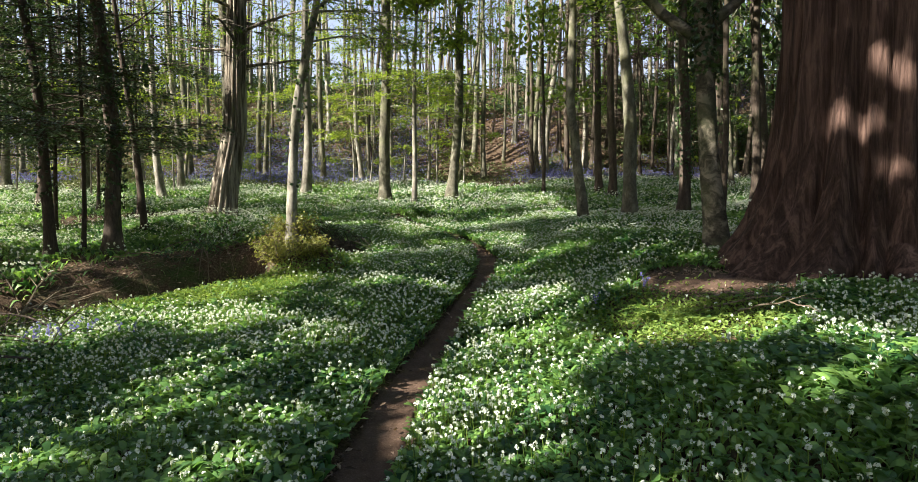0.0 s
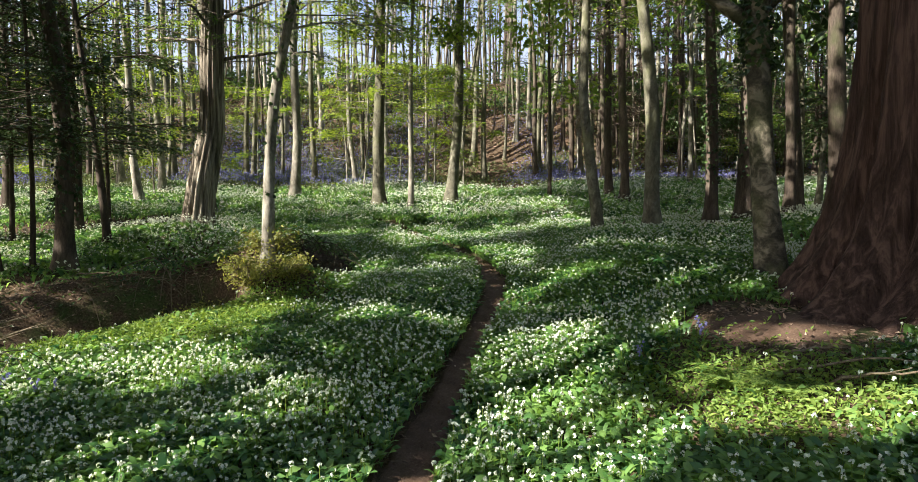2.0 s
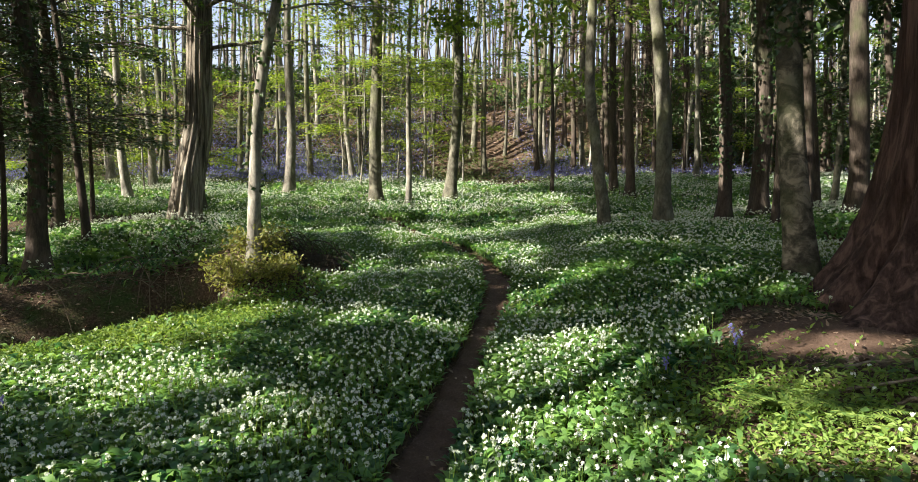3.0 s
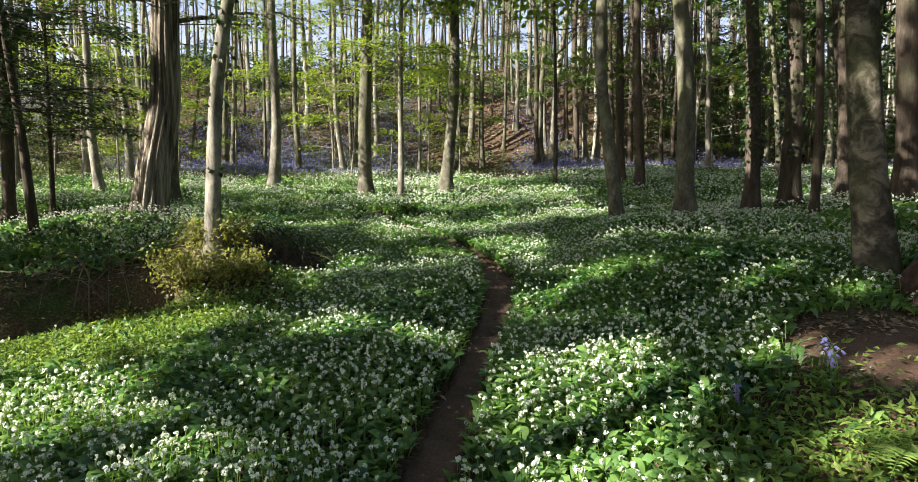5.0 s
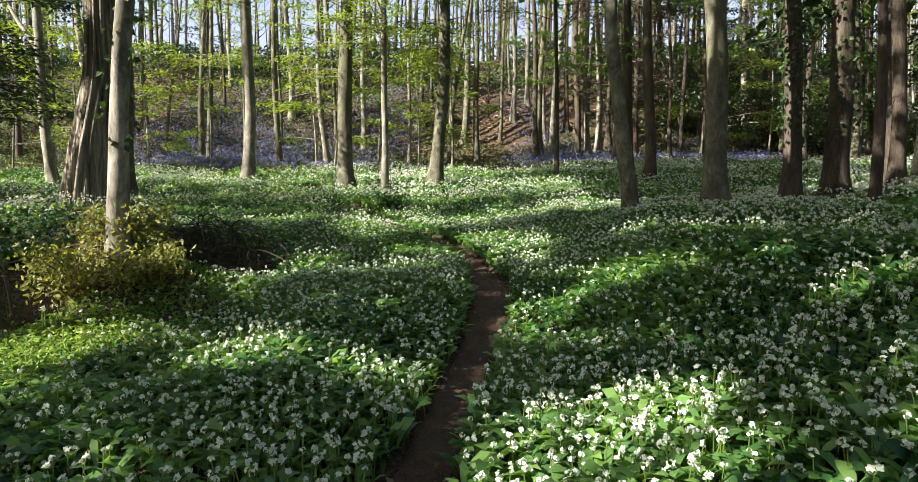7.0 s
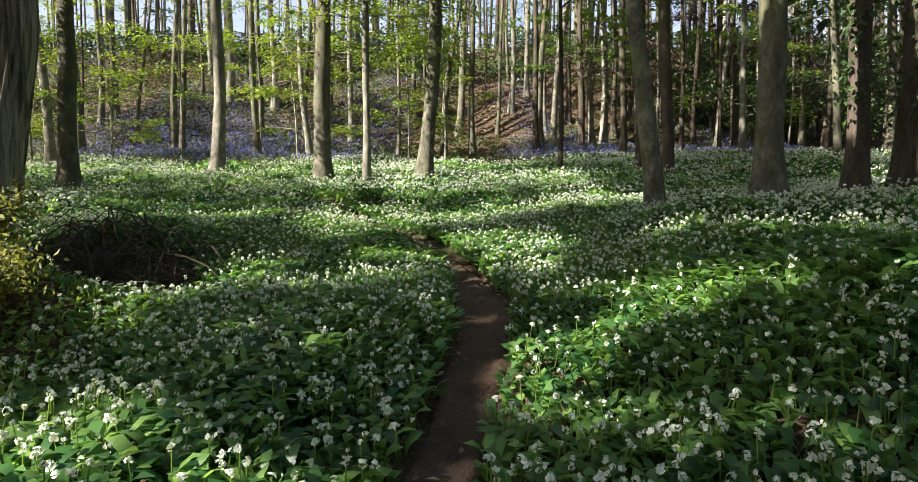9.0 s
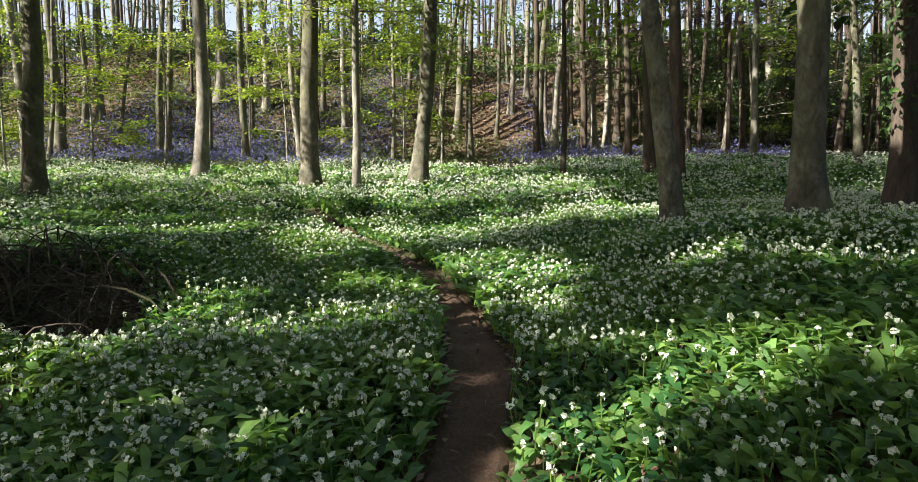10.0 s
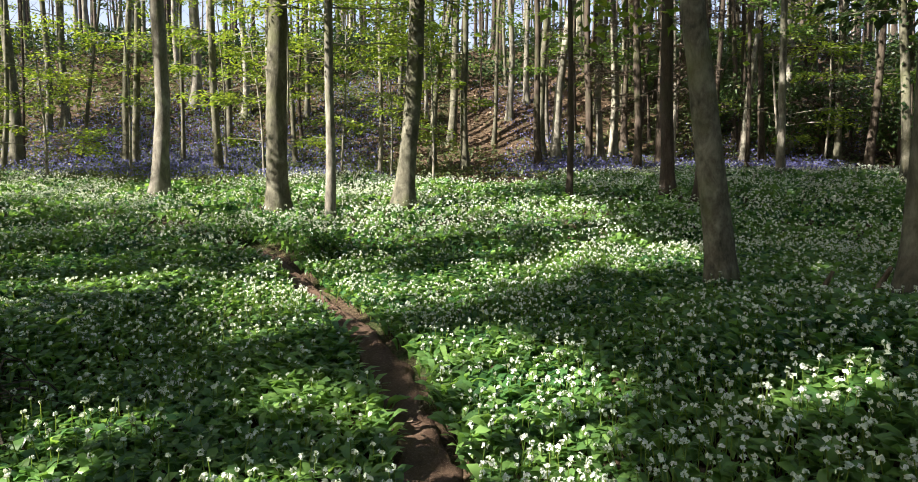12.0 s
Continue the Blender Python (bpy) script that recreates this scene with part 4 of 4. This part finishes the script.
low_cover("ditch_ivy", 14000, (-9.5, -3.4), (7, 12.4), lambda x, y: np.clip(1 - np.abs(ditch_distance(x, y) - .72) / .34, 0, 1) * np.clip(.35 + .7 * noise2(x, y, 2.2, 64), 0, 1), .07, M_SHRUB, .10, "trailing green ivy along the ditch banks", "ivy")
low_cover("bank_herbs", 120000, (-26, 24), (25.52, 36.96), lambda x, y: np.clip(.85 - .5 * step(0, 3, x) + .6 * noise2(x, y, .5, 21), 0, 1) * (1 - .7 * step(32.56, 36.96, y)), .15, M_BANK, .18, "green grasses and low plants on the bluebell bank", "low plants")
low_cover("bank_litter", 50000, (-26, 26), (26.4, 38.72), lambda x, y: np.clip(.15 + .35 * step(0, 3, x) - .8 * noise2(x, y, .5, 21), 0, 1), .16, M_LITTER, .02, "brown fallen leaves on the bank", "leaf litter")


low_cover("crest_undergrowth", 60000, (-30, 30), (33.6, 39), lambda x, y: np.clip(.6 + .6 * noise2(x, y, .7, 51), 0, 1) * step(33.6, 35.4, y), .2, M_DUSK, .85, "dark ivy and bramble undergrowth along the crest of the bank", "undergrowth")


def bluebell_drift():
    x, y = points(150000, (-24, 22), (25.08, 35.6))
    w = np.clip(noise2(x, y, .55, 31) * .7 + .33, 0, 1) * (1 - .6 * step(31.5, 35, y)) * (1 - .6 * step(2, 7, x) * step(27, 28.5, y)) * step(25.52, 26.84, y)
    keep = rng.uniform(size=len(x)) < w
    x, y = x[keep], y[keep]
    n = len(x)
    c = np.stack([x, y, height(x, y) + rng.uniform(.1, .3, n)], -1)
    g = Geo()
    for _ in range(1):
        cards(g, c + rng.normal(0, .03, (n, 3)), rand_dirs(n, -.8), rand_dirs(n), .075, .045)
    tagged(part("bluebells", g, M_DRIFT), "violet-blue drift of bluebells at the foot of the bank", "bluebells", kind="stuff")


bluebell_drift()


bell_geo = Geo()
tube(bell_geo, [(0, 0, 0), (.006, 0, -.008), (.009, 0, -.018), (.010, 0, -.023)], [.0025, .006, .006, .010], 6, 0, cap=False)
BELL = bell_geo.mesh("bell", M_VIOLET)


def bluebell_clump(x, y, stems, spread):
    top = new("bluebell_clump")
    top.location = (x, y, float(height(x, y)))
    tagged(top, "clump of violet bluebells with strap-like green leaves", "flowers", "bluebell clumps")
    for k in range(stems * 4):
        a = rng.uniform(0, 6.28)
        s = np.linspace(0, 1, 6)[:, None]
        ln = rng.uniform(.16, .3)
        o = np.array([math.cos(a), math.sin(a), 0])
        p = rng.normal(0, spread * .5, 3) * [1, 1, 0] + o * ln * .75 * s ** 1.4 + np.array([0, 0, 1]) * ln * (s - .55 * s ** 2)
        sd = np.array([-math.sin(a), math.cos(a), 0]) * .008 * np.array([1, 1, .9, .75, .5, .08])[:, None]
        v = np.stack([p - sd, p + sd], 1).reshape(-1, 3)
        blade = Geo()
        blade.add(v, [(2 * i, 2 * i + 1, 2 * i + 3, 2 * i + 2) for i in range(5)])
        part("leaf", blade, M_RAMSON, top)
    for k in range(stems):
        p0 = rng.normal(0, spread * .5, 3) * [1, 1, 0]
        a, h = rng.uniform(0, 6.28), rng.uniform(.26, .36)
        s = np.linspace(0, 1, 9)[:, None]
        o = np.array([math.cos(a), math.sin(a), 0])
        pts = p0 + np.array([0, 0, h]) * (s - .12 * s ** 4) + o * .10 * s ** 3
        g = Geo()
        tube(g, pts, np.linspace(.004, .0022, 9), 5, 0)
        stalk = part("stalk", g, M_HERB, top)
        for i in range(8):
            bell = new("bell", BELL)
            bell.parent = stalk
            bell.location = pts[4 + i // 2] + rng.normal(0, .004, 3) + o * .012
            bell.rotation_euler = (rng.normal(0, .3), -.4, a)



bluebell_clump(2.05, 6.85, 4, .10)
bluebell_clump(1.55, 6.75, 2, .08)
bluebell_clump(-4.35, 6.75, 14, .3)
bluebell_clump(-4.0, 6.9, 8, .3)


def fern(x, y, size):
    top = new("fern")
    top.location = (x, y, float(height(x, y)))
    tagged(top, "bright green fern with arching feathery fronds", "fern", "ferns")
    for k in range(11):
        a = k * 2 * math.pi / 11 + rng.uniform(-.2, .2)
        o, sd = np.array([math.cos(a), math.sin(a), 0]), np.array([-math.sin(a), math.cos(a), 0])
        q = np.linspace(0, 1, 22)[:, None]
        ln = size * rng.uniform(.75, 1.15)
        pts = o * ln * .85 * q ** 1.2 + np.array([0, 0, 1]) * ln * (1.0 * q - .8 * q ** 2)
        g = Geo()
        tube(g, pts[::3], np.linspace(.004, .0012, 8), 3, 0)
        w = ln * .2 * np.sin(np.pi * (.12 + .88 * q[:, 0]))
        for sgn in (-1, 1):
            cards(g, pts[2:], sd * sgn + o * .35 + rng.normal(0, .06, (20, 3)), np.tile([0, 0, 1.0], (20, 1)) + rng.normal(0, .1, (20, 3)), w[2:], ln * .045)
        part("frond", g, M_HERB, top)


fern(1.95, 6.05, .42)
fern(2.25, 5.7, .34)


# ---- the bush on its mound, brush heap, fallen sticks, shrubs ----
def bush(x, y, radius, tall, leaves, size, material, label, name="bush", stems=14):
    top = new(name)
    top.location = (x, y, float(height(x, y)) - .03)
    tagged(top, label, "bush")
    w, g = Geo(), Geo()
    for k in range(stems):
        a = rng.uniform(0, 6.28)
        e = np.array([math.cos(a) * radius * rng.uniform(.3, 1), math.sin(a) * radius * rng.uniform(.3, 1), tall * rng.uniform(.6, 1.1)])
        q = np.linspace(0, 1, 7)[:, None]
        pts = e * q + np.array([0, 0, -.35 * tall]) * q ** 3 + rng.normal(0, .02 * tall, (7, 3)) * q
        tube(w, pts, np.linspace(.012, .003, 7) * (1 + tall * .4), 4, 0)
        m = leaves // stems
        f = rng.uniform(.2, 1, m)
        c = np.stack([np.interp(f, q[:, 0], pts[:, i]) for i in range(3)], -1) + rng.normal(0, .09 * radius + .02, (m, 3))
        c[:, 2] = np.maximum(c[:, 2], .02)
        cards(g, c, rand_dirs(m, -.1), rand_dirs(m, .8), size * rng.uniform(.6, 1.4, m), size * .6)
    tagged(part("branchwork", w, M_TWIG, top), kind="stuff")
    part("foliage", g, material, top)
    return top


for dx, dy, rr, hh in ((0, -.3, .6, .62), (-.5, -.25, .55, .6), (.5, -.15, .45, .5), (-1.0, -.05, .5, .55), (.1, .2, .5, .5)):
    bush(-2.99 + dx, 10.736 + dy, rr, hh, 1500, .05, M_DRY, "straggly yellow-green bush on the mound under the pale tree", stems=26)


def brush_heap(x, y, rx, ry, tall, count, label, material):
    top = new("brush_heap")
    top.location = (x, y, float(height(x, y)))
    tagged(top, label, "brushwood")
    for k in range(count):
        g = Geo()
        a, t = rng.uniform(0, 6.28), rng.uniform(0, 6.28)
        cx, cy = rng.uniform(-1, 1) * rx, rng.uniform(-1, 1) * ry
        ln = rng.uniform(.4, 1.2)
        q = np.linspace(-.5, .5, 7)
        px, py = cx + math.cos(a) * ln * q, cy + math.sin(a) * ln * q
        pz = height(px + x, py + y) - top.location.z + .02 + rng.uniform(0, tall) * (1 - (2 * q) ** 2) + rng.normal(0, .015, 7)
        tube(g, np.stack([px, py, pz], -1), np.linspace(.008, .003, 7) * rng.uniform(.5, 1.4), 5, .05)
        part("stick", g, material, top)


brush_heap(-2.7, 12.4, .75, .7, .42, 210, "dark tangled heap of dead sticks beside the mound", M_DARK)
brush_heap(-4.048, 11.088, .8, .4, .22, 34, "tangle of dry bramble stems over the ditch bank", M_TWIG)
brush_heap(-4.928, 6.952, .9, .6, .4, 26, "dead fallen branches lying beside the ditch", M_DARK)


def fallen_branch(x, y, heading, length, rise, label, material=None, twigs=(4, 6)):
    top = new("fallen_branch")
    top.location = (x, y, float(height(x, y)))
    tagged(top, label, "branch", "fallen sticks")
    q = np.linspace(0, 1, 10)
    px, py = math.cos(heading) * length * q, math.sin(heading) * length * q
    pz = height(px + x, py + y) - top.location.z + .02 + rise * np.sin(q * 2.2) + rng.normal(0, .008, 10)
    g = Geo()
    tube(g, np.stack([px, py, pz], -1), np.linspace(.014, .004, 10), 6, .06)
    part("stem", g, material or M_TWIG, top)
    for k in twigs:
        g = Geo()
        h = heading + rng.choice([-.6, .6])
        p = np.array([px[k], py[k], pz[k]])
        tube(g, p + np.outer(np.linspace(0, 1, 5), [math.cos(h) * .3 * length, math.sin(h) * .3 * length, .10]), np.linspace(.006, .002, 5), 4, .05)
        part("twig", g, material or M_TWIG, top)


fallen_branch(2.288, 6.072, .2 - .6, 1.1, .12, "bare pale stick lying by the redwood roots")
fallen_branch(2.552, 5.808, -1.0, .8, .2, "thin bare twig leaning by the redwood roots")
fallen_branch(2.42, 6.336, -.2, .9, .05, "bare pale stick lying by the redwood roots")
bush(-.97, 17.45, .35, .4, 900, .06, M_RAMSON, "small dark green bush among the wild garlic", stems=16)


def fallen_log(x, y, heading, length, r, label):
    top = new("fallen_log")
    top.location = (x, y, float(height(x, y)))
    tagged(top, label, "log")
    q = np.linspace(-.5, .5, 14)
    px, py = math.cos(heading) * length * q, math.sin(heading) * length * q
    pz = height(px + x, py + y) - top.location.z + r * .7
    g = Geo()
    tube(g, np.stack([px, py, pz], -1), r * (1 - .25 * (q + .5)), 14, .07)
    part("bole", g, M_TWIG, top, smooth=True)
    for k in (4, 9):
        g = Geo()
        p = np.array([px[k], py[k], pz[k]])
        tube(g, p + np.outer(np.linspace(0, 1, 4), [.05, -.1, .22]), np.linspace(r * .4, r * .2, 4), 7, .05)
        part("branch_stub", g, M_TWIG, top)


for x, y, h, n, rise in ((-5.15, 7.2, 1.75, 1.5, .55), (-5.3, 7.5, 1.3, 1.2, .4), (-5.7, 7.9, 1.1, 1.3, .3), (-5.5, 8.3, .7, 1.0, .25)):
    fallen_branch(x, y, h, n, rise, "dry bare branch sticking up at the ditch's edge", None, (3, 4, 5, 6, 7, 8))
for x, y, h, n, rise in ((-4.05, 6.62, 3.2, 1.6, .22), (-3.9, 6.15, 3.3, 1.5, .2), (-4.3, 6.9, 2.9, 1.2, .3)):
    fallen_branch(x, y, h, n, rise, "dark dead branch lying over the turf by the ditch", M_DARK, (2, 4, 5, 7))
fallen_log(3.45, 13.9, .2, 1.3, .07, "grey weathered log lying half hidden in wild garlic")
for x, y, h, n in ((-5.6, 8.3, .9, 1.3), (-6.6, 9.4, 2.6, 1.1), (-4.6, 9.6, .3, 1.0), (-6.0, 10.6, -.4, 1.2), (-5.2, 10.9, 2.9, .8)):
    fallen_branch(x, y, h, n, .12, "dry bare branch lying across the ditch bank")
for k, (x, y, rr, hh) in enumerate(((12.5, 33.0, 1.6, 3.4), (14.5, 33.5, 1.7, 3.6), (10.7, 34.6, 1.5, 3.2), (16.6, 32.6, 1.8, 3.8), (11.5, 36.5, 1.7, 4.2), (14.0, 37.0, 1.9, 4.2), (18.5, 34.5, 1.8, 4), (9.0, 37.5, 1.3, 3), (17, 29, 1.5, 3.2))):
    bush(x * K, y * K, rr, hh, 2000, .14, M_SHRUB, "dark evergreen shrub on the shaded bank", "evergreen_shrub", 22)
# One more unseen tree, added to shade the garlic left of the path.
for x, y in ((-13.6, 1.2),):
    tree(x, y, .2, 14, (.03, .02), 0, M_BARK, M_CANOPY, label="spreading tree added out of view to cast shade", group="trees of the wood", limbs=10, limb_from=.55, reach=1.5, clumps=13, clump_leaves=88, leaf_size=.33)
